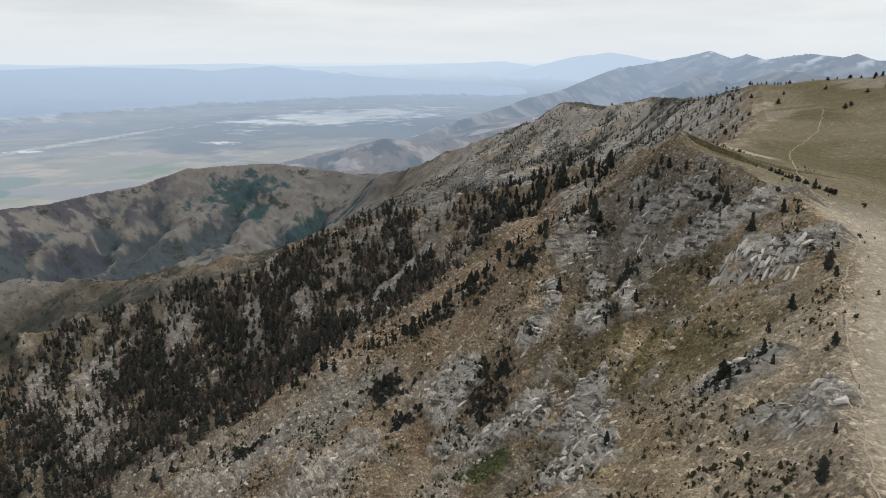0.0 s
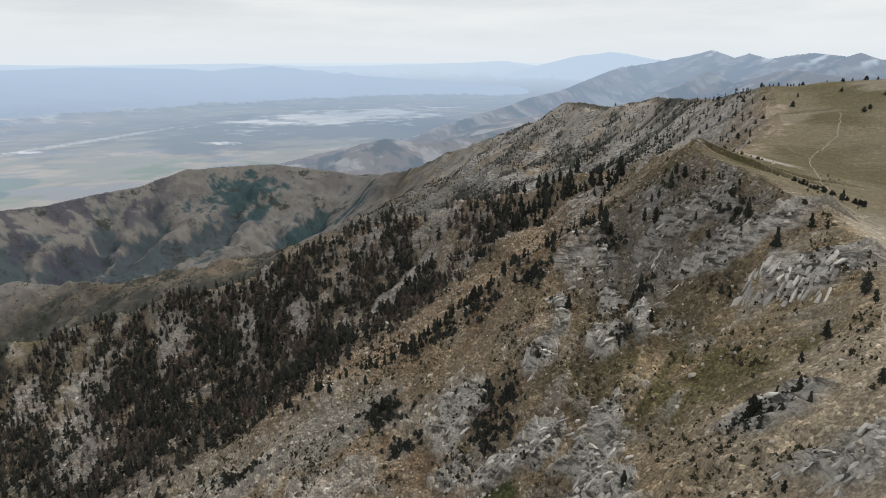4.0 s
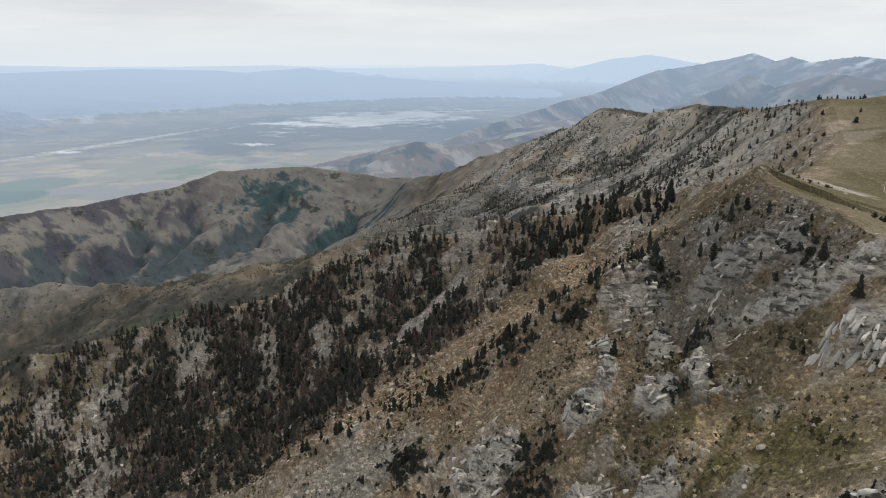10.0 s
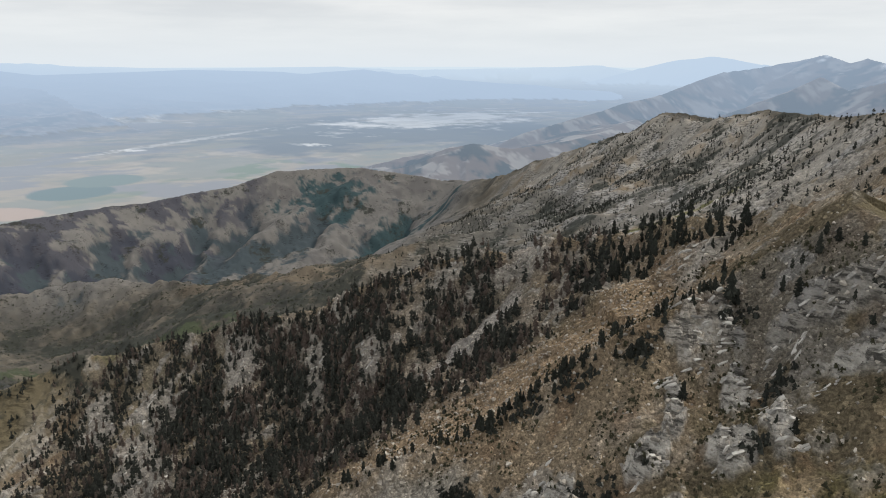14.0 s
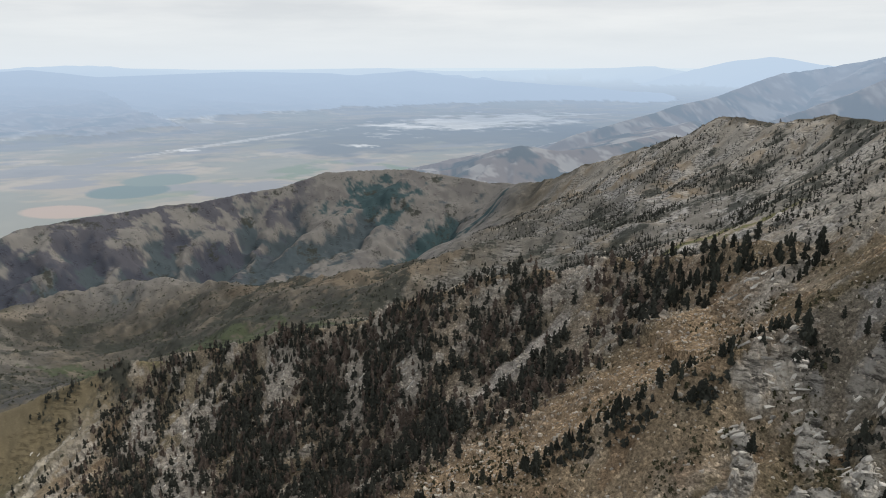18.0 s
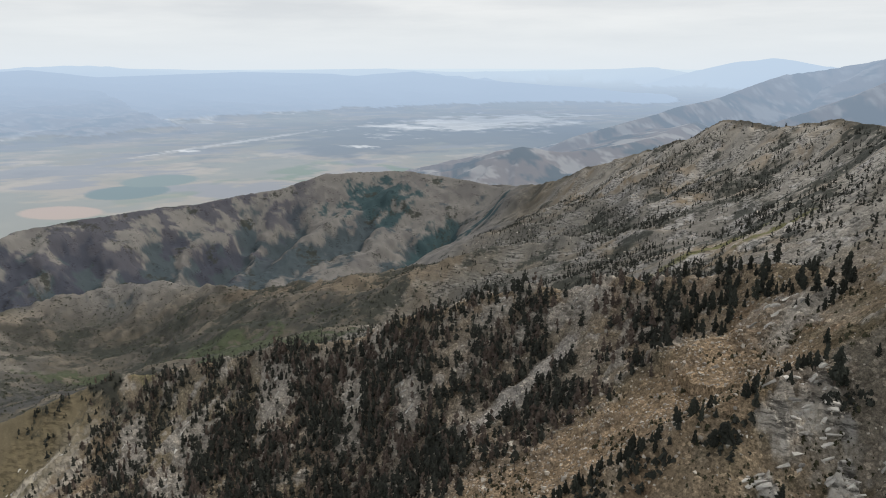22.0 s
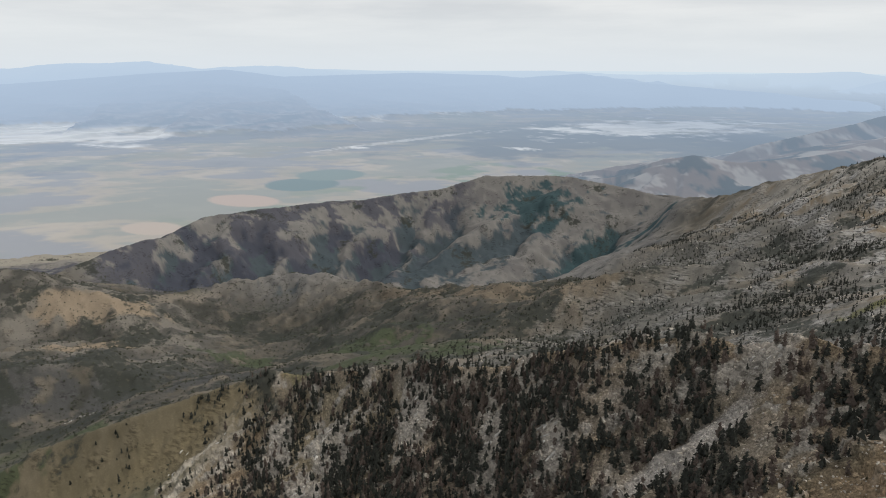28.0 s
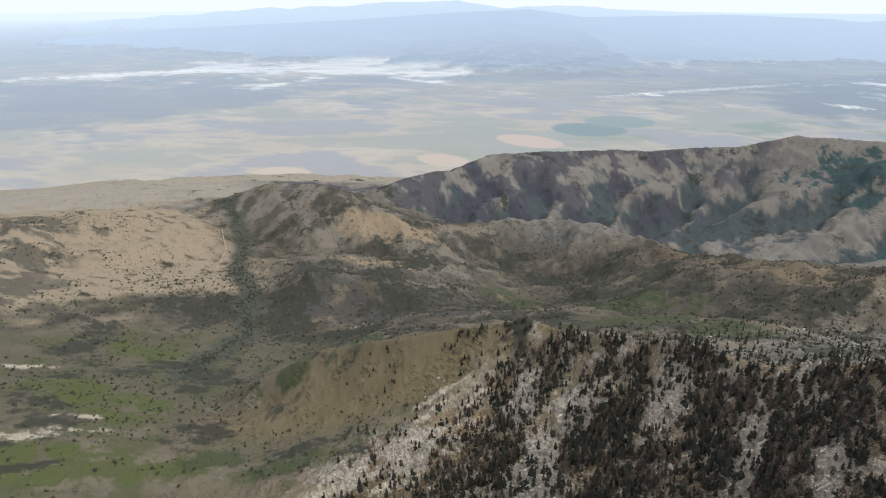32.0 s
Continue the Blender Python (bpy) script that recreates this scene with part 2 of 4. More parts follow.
def height(X, Y, known=None):
    X, Y = np.asarray(X, np.float32), np.asarray(Y, np.float32)
    h, west, da, db, far = known or shape(X, Y)
    rock = rockiness(X, Y, west, da, db)
    side = smooth(-4, 30, west)
    mid = smooth(900, 1700, np.hypot(X, Y))
    h = h + side * (1 - far) * 5.0 * fbm(X, Y, 60, 3, 71)
    h = h + rock * (1 - far) * (3.2 * ridged(1.5 * (X * 0.8 + Y * 0.6), 0.8 * (Y * 0.8 - X * 0.6), 9, 5, 81) - 0.6 + 2.0 * smooth(0.1, 0.5, fbm(X, Y, 14, 3, 85)))
    h = h + side * (1 - far) * (1.5 * ridged(X, Y, 17, 5, 87) - 0.5)
    h = h + (0.25 + 0.35 * side) * fbm(X, Y, 5, 3, 91)
    hollow = ridged(X, Y, 250, 4, 101)
    hilly = smooth(8, 90, h + 430 - 0.14 * (np.minimum(X, 0) + 600) + 0.22 * (np.clip(Y, 0, 2200) - 300))
    ridge_side = smooth(1900, 2500, np.hypot(X, Y)) * smooth(-300, -700, X)
    brow, _, _ = crest_line(X, Y, BROWN, 40)
    cut = np.where(ridge_side > 0, smooth(5, 200, brow), 1)
    h = h + side * far * hilly * ((1 - ridge_side) * 15 * (hollow - 0.4) + ridge_side * cut * 16 * (np.minimum(hollow, 1.15) - 0.8))
    bed = np.flatnonzero(ridge_side.ravel() > 0)
    if len(bed):
        carve = np.zeros(h.size, np.float32)
        carve[bed] = gully(X.ravel()[bed], Y.ravel()[bed])
        h = h - (ridge_side.ravel() * carve * 58).reshape(h.shape)
    h = h + mid * hilly * (5 - 3.0 * ridge_side) * ridged(X, Y, 70, 4, 111)
    return h


# ---- materials ----
def nodes_of(name):
    m = bpy.data.materials.new(name)
    m.use_nodes = True
    return m, m.node_tree.nodes, m.node_tree.links, m.node_tree.nodes["Principled BSDF"]


def ground_material(name, grain, bump):
    m, n, l, b = nodes_of(name)
    at = n.new("ShaderNodeAttribute")
    at.attribute_name = "cover"
    co = n.new("ShaderNodeNewGeometry")
    fine, coarse = n.new("ShaderNodeTexNoise"), n.new("ShaderNodeTexNoise")
    fine.inputs["Scale"].default_value, fine.inputs["Detail"].default_value, fine.inputs["Roughness"].default_value = 0.9, 8, 0.72
    coarse.inputs["Scale"].default_value, coarse.inputs["Detail"].default_value = 0.08, 5
    for t in (fine, coarse):
        l.new(co.outputs["Position"], t.inputs["Vector"])
    r1, r2 = n.new("ShaderNodeMapRange"), n.new("ShaderNodeMapRange")
    r1.inputs["From Min"].default_value, r1.inputs["From Max"].default_value = 0.32, 0.68
    r1.inputs["To Min"].default_value, r1.inputs["To Max"].default_value = 1 - grain, 1 + grain
    r2.inputs["From Min"].default_value, r2.inputs["From Max"].default_value = 0.3, 0.7
    r2.inputs["To Min"].default_value, r2.inputs["To Max"].default_value = 0.88, 1.12
    l.new(fine.outputs["Fac"], r1.inputs["Value"])
    l.new(coarse.outputs["Fac"], r2.inputs["Value"])
    cells = n.new("ShaderNodeTexVoronoi")       # single stones, pale and dark
    cells.inputs["Scale"].default_value, cells.inputs["Randomness"].default_value = 0.62, 1.0
    l.new(co.outputs["Position"], cells.inputs["Vector"])
    sep = n.new("ShaderNodeSeparateColor")
    l.new(cells.outputs["Color"], sep.inputs[0])
    r3 = n.new("ShaderNodeValToRGB")
    for at_share, tone in ((0.10, 0.80), (0.45, 0.94), (0.78, 1.03), (0.86, 1.2)):
        r3.color_ramp.elements.new(at_share).color = (tone, tone, tone, 1)
    r3.color_ramp.elements[0].color, r3.color_ramp.elements[-1].color = (0.58, 0.58, 0.58, 1), (1.8, 1.8, 1.8, 1)
    l.new(sep.outputs[0], r3.inputs["Fac"])
    chips = n.new("ShaderNodeTexVoronoi")       # smaller rubble between them
    chips.inputs["Scale"].default_value = 1.7
    l.new(co.outputs["Position"], chips.inputs["Vector"])
    sep2, r4, both = n.new("ShaderNodeSeparateColor"), n.new("ShaderNodeMapRange"), n.new("ShaderNodeMath")
    l.new(chips.outputs["Color"], sep2.inputs[0])
    r4.inputs["To Min"].default_value, r4.inputs["To Max"].default_value = 0.80, 1.20
    l.new(sep2.outputs[1], r4.inputs["Value"])
    both.operation = "MULTIPLY"
    l.new(r3.outputs[0], both.inputs[0])
    l.new(r4.outputs[0], both.inputs[1])
    mul0, mul = n.new("ShaderNodeMath"), n.new("ShaderNodeMath")
    mul0.operation = mul.operation = "MULTIPLY"
    l.new(r1.outputs[0], mul0.inputs[0])
    l.new(r2.outputs[0], mul0.inputs[1])
    l.new(mul0.outputs[0], mul.inputs[0])
    l.new(both.outputs[0], mul.inputs[1])
    edge = n.new("ShaderNodeMath")
    edge.operation = "MULTIPLY_ADD"
    edge.inputs[1].default_value = -0.8
    l.new(cells.outputs["Distance"], edge.inputs[0])
    l.new(fine.outputs["Fac"], edge.inputs[2])
    stony = n.new("ShaderNodeAttribute")
    stony.attribute_name = "stony"
    even = n.new("ShaderNodeMix")       # turf and brush are smoother than scree
    even.inputs["A"].default_value = 1.0
    l.new(stony.outputs["Fac"], even.inputs["Factor"])
    l.new(mul.outputs[0], even.inputs["B"])
    # bare rock: tilted beds, dark in the joints
    beds, lay = n.new("ShaderNodeTexNoise"), n.new("ShaderNodeMapping")
    lay.inputs["Rotation"].default_value, lay.inputs["Scale"].default_value = (0.95, -0.3, 0.6), (0.06, 0.16, 0.38)
    beds.inputs["Scale"].default_value, beds.inputs["Detail"].default_value, beds.inputs["Roughness"].default_value = 1.0, 7, 0.66
    l.new(co.outputs["Position"], lay.inputs["Vector"])
    l.new(lay.outputs["Vector"], beds.inputs["Vector"])
    joints = n.new("ShaderNodeValToRGB")
    for at_share, tone in ((0.46, 0.55), (0.51, 1.0)):
        joints.color_ramp.elements.new(at_share).color = (tone, tone, tone, 1)
    joints.color_ramp.elements[0].position, joints.color_ramp.elements[-1].position = 0.40, 0.66
    joints.color_ramp.elements[0].color, joints.color_ramp.elements[-1].color = (0.22, 0.22, 0.22, 1), (1.3, 1.3, 1.3, 1)
    l.new(beds.outputs["Fac"], joints.inputs["Fac"])
    rocky = n.new("ShaderNodeAttribute")
    rocky.attribute_name = "rocky"
    bare = n.new("ShaderNodeMix")
    l.new(rocky.outputs["Fac"], bare.inputs["Factor"])
    l.new(even.outputs["Result"], bare.inputs["A"])
    l.new(joints.outputs["Color"], bare.inputs["B"])
    vm = n.new("ShaderNodeVectorMath")
    vm.operation = "SCALE"
    l.new(at.outputs["Color"], vm.inputs[0])
    l.new(bare.outputs["Result"], vm.inputs["Scale"])
    # scrub in ragged clumps: thick where the ground's "brushy" share is high
    scrub = n.new("ShaderNodeTexNoise")
    scrub.inputs["Scale"].default_value, scrub.inputs["Detail"].default_value, scrub.inputs["Roughness"].default_value = 0.055, 9, 0.68
    l.new(co.outputs["Position"], scrub.inputs["Vector"])
    brushy = n.new("ShaderNodeAttribute")
    brushy.attribute_name = "brushy"
    level = n.new("ShaderNodeMath")
    level.operation = "ADD"
    l.new(scrub.outputs["Fac"], level.inputs[0])
    l.new(brushy.outputs["Fac"], level.inputs[1])
    clump = n.new("ShaderNodeMapRange")
    clump.inputs["From Min"].default_value, clump.inputs["From Max"].default_value = 0.93, 1.06
    clump.inputs["To Max"].default_value = 0.9
    l.new(level.outputs[0], clump.inputs["Value"])
    scrubbed = n.new("ShaderNodeMix")
    scrubbed.data_type = "RGBA"
    for end in [x for x in scrubbed.inputs if x.name == "A" and x.type == "RGBA"]:
        l.new(vm.outputs[0], end)
    for end in [x for x in scrubbed.inputs if x.name == "B" and x.type == "RGBA"]:
        end.default_value = (0.040, 0.043, 0.036, 1)
    for end in [x for x in scrubbed.inputs if x.name == "Factor" and x.type == "VALUE"]:
        l.new(clump.outputs[0], end)
    l.new([x for x in scrubbed.outputs if x.type == "RGBA"][0], b.inputs["Base Color"])
    b.inputs["Roughness"].default_value = 0.95
    b.inputs["Specular IOR Level"].default_value = 0.15
    bp = n.new("ShaderNodeBump")
    bp.inputs["Distance"].default_value = 1.0
    amount = n.new("ShaderNodeMath")
    amount.operation, amount.inputs[1].default_value = "MULTIPLY", bump
    l.new(stony.outputs["Fac"], amount.inputs[0])
    l.new(amount.outputs[0], bp.inputs["Strength"])
    relief = n.new("ShaderNodeMath")
    relief.operation, relief.inputs[1].default_value = "MULTIPLY_ADD", 2.5
    crags = n.new("ShaderNodeMath")
    crags.operation = "MULTIPLY"
    l.new(beds.outputs["Fac"], crags.inputs[0])
    l.new(rocky.outputs["Fac"], crags.inputs[1])
    l.new(crags.outputs[0], relief.inputs[0])
    l.new(edge.outputs[0], relief.inputs[2])
    l.new(relief.outputs[0], bp.inputs["Height"])
    l.new(bp.outputs[0], b.inputs["Normal"])
    return m


def plain_material(name, colour, spread=0.3, scale=3.0, rough=0.9, per="object"):
    m, n, l, b = nodes_of(name)
    tex, co, rnd = n.new("ShaderNodeTexNoise"), n.new("ShaderNodeNewGeometry"), n.new("ShaderNodeObjectInfo")
    tex.inputs["Scale"].default_value, tex.inputs["Detail"].default_value = scale, 5
    l.new(co.outputs["Position"], tex.inputs["Vector"])
    add = n.new("ShaderNodeMath")
    add.operation = "ADD"
    l.new(tex.outputs["Fac"], add.inputs[0])
    l.new(rnd.outputs["Random"] if per == "object" else co.outputs["Random Per Island"], add.inputs[1])
    r = n.new("ShaderNodeMapRange")
    r.inputs["From Min"].default_value, r.inputs["From Max"].default_value = 0.3, 1.7
    r.inputs["To Min"].default_value, r.inputs["To Max"].default_value = 1 - spread, 1 + spread
    l.new(add.outputs[0], r.inputs["Value"])
    vm = n.new("ShaderNodeVectorMath")
    vm.operation, vm.inputs[0].default_value = "SCALE", colour
    l.new(r.outputs[0], vm.inputs["Scale"])
    l.new(vm.outputs[0], b.inputs["Base Color"])
    b.inputs["Roughness"].default_value, b.inputs["Specular IOR Level"].default_value = rough, 0.2
    bp = n.new("ShaderNodeBump")
    bp.inputs["Strength"].default_value, bp.inputs["Distance"].default_value = 0.5, 0.2
    l.new(tex.outputs["Fac"], bp.inputs["Height"])
    l.new(bp.outputs[0], b.inputs["Normal"])
    return m


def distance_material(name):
    """The hazy distance: its own colour, and the haze of the air painted on as a glow."""
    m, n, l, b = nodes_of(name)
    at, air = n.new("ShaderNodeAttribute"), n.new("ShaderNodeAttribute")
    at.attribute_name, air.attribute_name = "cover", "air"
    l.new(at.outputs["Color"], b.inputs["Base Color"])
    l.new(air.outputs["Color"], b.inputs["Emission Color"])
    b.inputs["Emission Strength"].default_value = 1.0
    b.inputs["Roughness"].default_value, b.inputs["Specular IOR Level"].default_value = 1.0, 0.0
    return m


M_GROUND = ground_material("stony_mountain_ground", 0.55, 1.0)
M_FAR = distance_material("hazy_distance")
M_NEEDLE = plain_material("dark_pine_needles", (0.033, 0.036, 0.029), 0.5, 1.5)
M_NEEDLE_MASS = plain_material("dark_pine_needles_mass", (0.034, 0.036, 0.030), 0.55, 1.5, per="island")
M_DEAD = plain_material("brown_dead_needles", (0.092, 0.072, 0.060), 0.4, 1.5, per="island")
M_BARK = plain_material("grey_brown_bark", (0.10, 0.08, 0.065), 0.3, 4.0)
M_ROCK = plain_material("pale_grey_granite", (0.41, 0.39, 0.355), 0.65, 0.9)
M_STONE = plain_material("grey_tan_stones", (0.37, 0.335, 0.285), 0.55, 1.0, per="island")
M_BOWL_SHRUB = plain_material("dark_olive_shrub", (0.050, 0.048, 0.028), 0.5, 2.0, per="island")
M_SHRUB = plain_material("grey_green_shrub", (0.060, 0.062, 0.046), 0.4, 2.0, per="island")


# ---- ground: one polar sheet, true near by and drawn together towards the horizon ----
CX, CY, CZ = -22.0, 125.0, 18.0
NEAR, DEEP = 2500.0, 2330.0


def drawn_in(X, Y, Z):
    r = np.hypot(X - CX, Y - CY)
    s = np.where(r > NEAR, (NEAR + DEEP * (1 - np.exp(-(np.maximum(r, NEAR) - NEAR) / DEEP))) / np.maximum(r, 1), 1.0)
    return CX + (X - CX) * s, CY + (Y - CY) * s, CZ + (Z - CZ) * s


def mesh_object(name, verts, faces, material, colours=None):
    """A mesh from arrays of places and of quads or triangles."""
    me = bpy.data.meshes.new(name)
    verts, faces = np.asarray(verts, np.float32), np.asarray(faces, np.int32)
    me.vertices.add(len(verts))
    me.vertices.foreach_set("co", verts.ravel())
    k = faces.shape[1]
    me.loops.add(faces.size)
    me.loops.foreach_set("vertex_index", faces.ravel())
    me.polygons.add(len(faces))
    me.polygons.foreach_set("loop_start", np.arange(0, faces.size, k, dtype=np.int32))
    me.polygons.foreach_set("loop_total", np.full(len(faces), k, np.int32))
    me.update(calc_edges=True)
    for key, c in (colours or {}).items():
        a = me.color_attributes.new(key, "FLOAT_COLOR", "POINT")
        a.data.foreach_set("color", np.concatenate([c, np.ones((len(c), 1))], 1).astype(np.float32).ravel())
    me.materials.append(material)
    return new(name, me)


def polar_grid(angles, radii):
    R, A = np.meshgrid(radii, np.radians(angles), indexing="ij")
    X, Y = CX - np.sin(A) * R, CY + np.cos(A) * R
    i, j = np.meshgrid(np.arange(len(radii) - 1), np.arange(len(angles) - 1), indexing="ij")
    a = (i * len(angles) + j).ravel()
    return X.ravel(), Y.ravel(), np.stack([a, a + 1, a + 1 + len(angles), a + len(angles)], 1)


def mixed(c, colour, m):
    return c + (np.asarray(colour) - c) * np.clip(m, 0, 1)[:, None]


def spot(X, Y, x, y, a, b, turn, n=0):
    c, s = math.cos(radians(turn)), math.sin(radians(turn))
    return smooth(1.2, 0.8, np.hypot(((X - x) * c + (Y - y) * s) / a, ((Y - y) * c - (X - x) * s) / b) + 0.4 * n)


# covers of the lower ground: x, y, half-length, half-width, turn
MEADOWS = [(-1120, 380, 95, 24, 35), (-970, 262, 90, 26, 35), (-730, 225, 85, 26, 80), (-690, 310, 40, 16, 60), (-900, 330, 40, 14, 40), (-800, 160, 60, 20, 80), (-869, 286, 50, 16, 40), (-784, 224, 50, 14, 60)]
GREEN_HOLLOWS = [(-690, 345, 34, 18, 40), (-780, 480, 50, 9, 35), (-850, 560, 60, 10, 38), (-880, 640, 50, 12, 30), (-600, 400, 40, 14, 50), (-811, 1192, 130, 45, 20), (-560, 960, 110, 40, 30),
                 (-1098, 1155, 90, 30, 0), (-434, 930, 70, 26, 30), (-930, 980, 60, 14, 20)]
PALE_EARTH = [(-850, 195, 60, 14, 75), (-885, 243, 26, 10, 60), (-538, 552, 30, 7, 70), (-520, 522, 24, 7, 70), (-484, 385, 26, 6, 60), (-430, 415, 22, 7, 60), (-1122, 208, 30, 9, 60)]
GROVES = [(-1160, 3020, 190, 110, 30), (-1060, 2880, 60, 34, 60), (-810, 2800, 150, 70, 70), (-1045, 2856, 60, 26, 60), (-600, 2850, 110, 28, 50), (-560, 2740, 90, 30, 60)]
CREEK = [(-3315, 1041, 0), (-2800, 960, 0), (-2440, 900, 0), (-2157, 895, 0), (-2001, 866, 0), (-1755, 790, 0), (-1588, 700, 0), (-1341, 643, 0), (-1160, 560, 0), (-1000, 400, 0)]


def north_side(X, Y, west):
    """The granite slope north of the main crest."""
    return smooth(560, 760, Y) * smooth(-2, 20, west) * smooth(2900, 2200, Y) * smooth(-560, -260, X + 90 * fbm(X, Y, 160, 4, 211))


def cover(X, Y, known):
    """Base colours of the ground: scree, rock, grass, brush, meadow."""
    h, west, da, db, far = known
    rock = rockiness(X, Y, west, da, db)
    r = np.hypot(X, Y)
    n1, n2, n3 = fbm(X, Y, 45, 4, 201), fbm(X, Y, 160, 4, 211), fbm(X, Y, 12, 3, 221)
    c = np.tile(np.array([0.215, 0.168, 0.114], np.float32), (len(X), 1))
    c = mixed(c, (0.30, 0.25, 0.19), smooth(0.0, 0.6, n1 + 0.4 * n3))
    c = mixed(c, (0.138, 0.112, 0.072), smooth(0.05, 0.5, n2 + 0.35 * n3))
    c = mixed(c, (0.165, 0.108, 0.066), 0.55 * smooth(0.3, 0.6, fbm(X, Y, 22, 3, 223)))
    c = mixed(c, (0.300, 0.232, 0.145), spot(X, Y, 74, 225, 92, 55, 50, n1) * (0.55 + 0.45 * smooth(0.3, -0.2, n1)))
    c = mixed(c, (0.36, 0.30, 0.22), spot(X, Y, 90, 185, 34, 62, 0, n1 + 0.5 * n3) * 0.75)
    # olive turf and rusty brush in the floor of the bowl
    bowl = spot(X, Y, 78, 262, 46, 26, -35, n1)
    c = mixed(c, (0.112, 0.098, 0.042), bowl * smooth(-0.3, 0.5, n3 + n1) * 0.8)
    c = mixed(c, (0.062, 0.070, 0.030), spot(X, Y, -4, 256, 13, 7, 10, n3))
    c = mixed(c, (0.20, 0.175, 0.135), spot(X, Y, 14, 246, 14, 9, 30, n3) * 0.8)
    # the grassy top
    top = smooth(5, -15, west + (16 * n1 + 8 * n3) * smooth(380, 460, Y)) * smooth(1100, 800, Y + 60 * n1)
    grass = np.tile(np.array([0.158, 0.134, 0.085], np.float32), (len(X), 1))
    grass = mixed(grass, (0.112, 0.096, 0.052), smooth(-0.1, 0.35, fbm(X, Y, 110, 3, 231)))
    grass = mixed(grass, (0.20, 0.175, 0.130), smooth(0.2, 0.45, fbm(X * 0.6, Y * 1.4, 80, 3, 241)))
    grass = mixed(grass, (0.34, 0.30, 0.24), smooth(330, 260, Y + 30 * n1) * 0.9)
    grass = mixed(grass, (0.33, 0.30, 0.26), spot(X, Y, 148, 432, 28, 6, -65, n3))
    c = c + (grass - c) * top[:, None]
    c = mixed(c, (0.30, 0.215, 0.10), spot(X, Y, 152, 690, 30, 26, 0, n1))
    # grey slabs
    c = mixed(c, (0.52, 0.49, 0.44), rock * 0.9 * (1 - top))
    # orange rubble between the two spurs
    c = mixed(c, (0.255, 0.185, 0.118), smooth(48, 22, np.abs(db + 34 + 12 * n1)) * smooth(-150, -80, X) * smooth(62, 36, X + 14 * n1) * 0.85)
    # dark grey scree under the shoulder
    c = mixed(c, (0.175, 0.160, 0.138), spot(X, Y, 86, 352, 34, 20, -40, 2 * n1 + n3) * (1 - top) * 0.6)
    c = mixed(c, (0.30, 0.29, 0.275), spot(X, Y, 86, 352, 34, 20, -40, n1) * (1 - top) * smooth(0.22, 0.45, fbm(X, Y, 14, 4, 227)) * 0.55)
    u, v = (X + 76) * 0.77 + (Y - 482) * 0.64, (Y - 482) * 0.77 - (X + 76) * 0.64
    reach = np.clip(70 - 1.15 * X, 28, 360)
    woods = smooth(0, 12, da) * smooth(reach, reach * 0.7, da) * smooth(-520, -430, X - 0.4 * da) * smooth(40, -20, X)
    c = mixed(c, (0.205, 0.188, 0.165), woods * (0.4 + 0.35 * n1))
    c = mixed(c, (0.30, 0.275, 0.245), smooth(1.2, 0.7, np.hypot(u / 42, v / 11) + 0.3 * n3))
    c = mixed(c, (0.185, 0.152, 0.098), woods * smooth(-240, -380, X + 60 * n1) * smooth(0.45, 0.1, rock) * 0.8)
    # pale dusty flank below the near spur
    c = mixed(c, (0.245, 0.225, 0.19), spot(X, Y, -92, 322, 20, 32, 105, n1) * 0.9)
    # dry grass on the long spur's end
    c = mixed(c, (0.152, 0.124, 0.074), smooth(-470, -560, X) * smooth(150, 90, np.abs(da)) * smooth(-860, -760, X))
    c = mixed(c, (0.17, 0.145, 0.075), spot(X, Y, -455, 650, 42, 12, 5, n3))
    # the north slope of the main crest: grey granite with dark brush
    north = north_side(X, Y, west)
    c = mixed(c, (0.205, 0.192, 0.172), north * smooth(-0.5, 0.2, n2) * 0.9)
    c = mixed(c, (0.36, 0.345, 0.325), north * smooth(0.05, 0.38, fbm(X, Y, 55, 5, 247, 0.6)) * 0.9)
    c = mixed(c, (0.098, 0.094, 0.080), north * smooth(0.08, 0.38, fbm(X, Y, 130, 5, 251, 0.6)) * 0.7)
    c = mixed(c, (0.105, 0.101, 0.090), north * smooth(130, 420, west + 60 * n1) * 0.7)
    c = mixed(c, (0.345, 0.318, 0.275), north * smooth(210, 60, west + 50 * n1) * smooth(0.5, 0.0, n1) * 0.7)
    c = mixed(c, (0.13, 0.125, 0.055), north * (spot(X, Y, 70, 950, 70, 14, 25, n3) + spot(X, Y, 130, 900, 50, 10, 35, n3)))
    # hills in the middle distance, a little haze put into their colours
    mid = smooth(760, 1050, r) * (1 - north) * (1 - top)
    hill = np.tile(np.array([0.092, 0.082, 0.064], np.float32), (len(X), 1))
    hill = mixed(hill, (0.050, 0.049, 0.042), smooth(-0.2, 0.2, fbm(X, Y, 190, 5, 261)))
    hill = mixed(hill, (0.175, 0.152, 0.122), smooth(0.15, 0.5, fbm(X, Y, 90, 5, 267, 0.62)) * 0.5)
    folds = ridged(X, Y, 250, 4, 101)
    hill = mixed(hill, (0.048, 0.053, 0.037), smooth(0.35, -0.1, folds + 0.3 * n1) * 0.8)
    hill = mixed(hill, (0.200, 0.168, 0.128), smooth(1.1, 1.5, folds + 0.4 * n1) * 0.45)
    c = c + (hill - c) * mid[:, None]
    de, _, _ = crest_line(X, Y, HILL_E, 40)
    c = mixed(c, (0.066, 0.065, 0.062), smooth(230, 110, de + 70 * n2) * smooth(0.45, 0.1, n1))
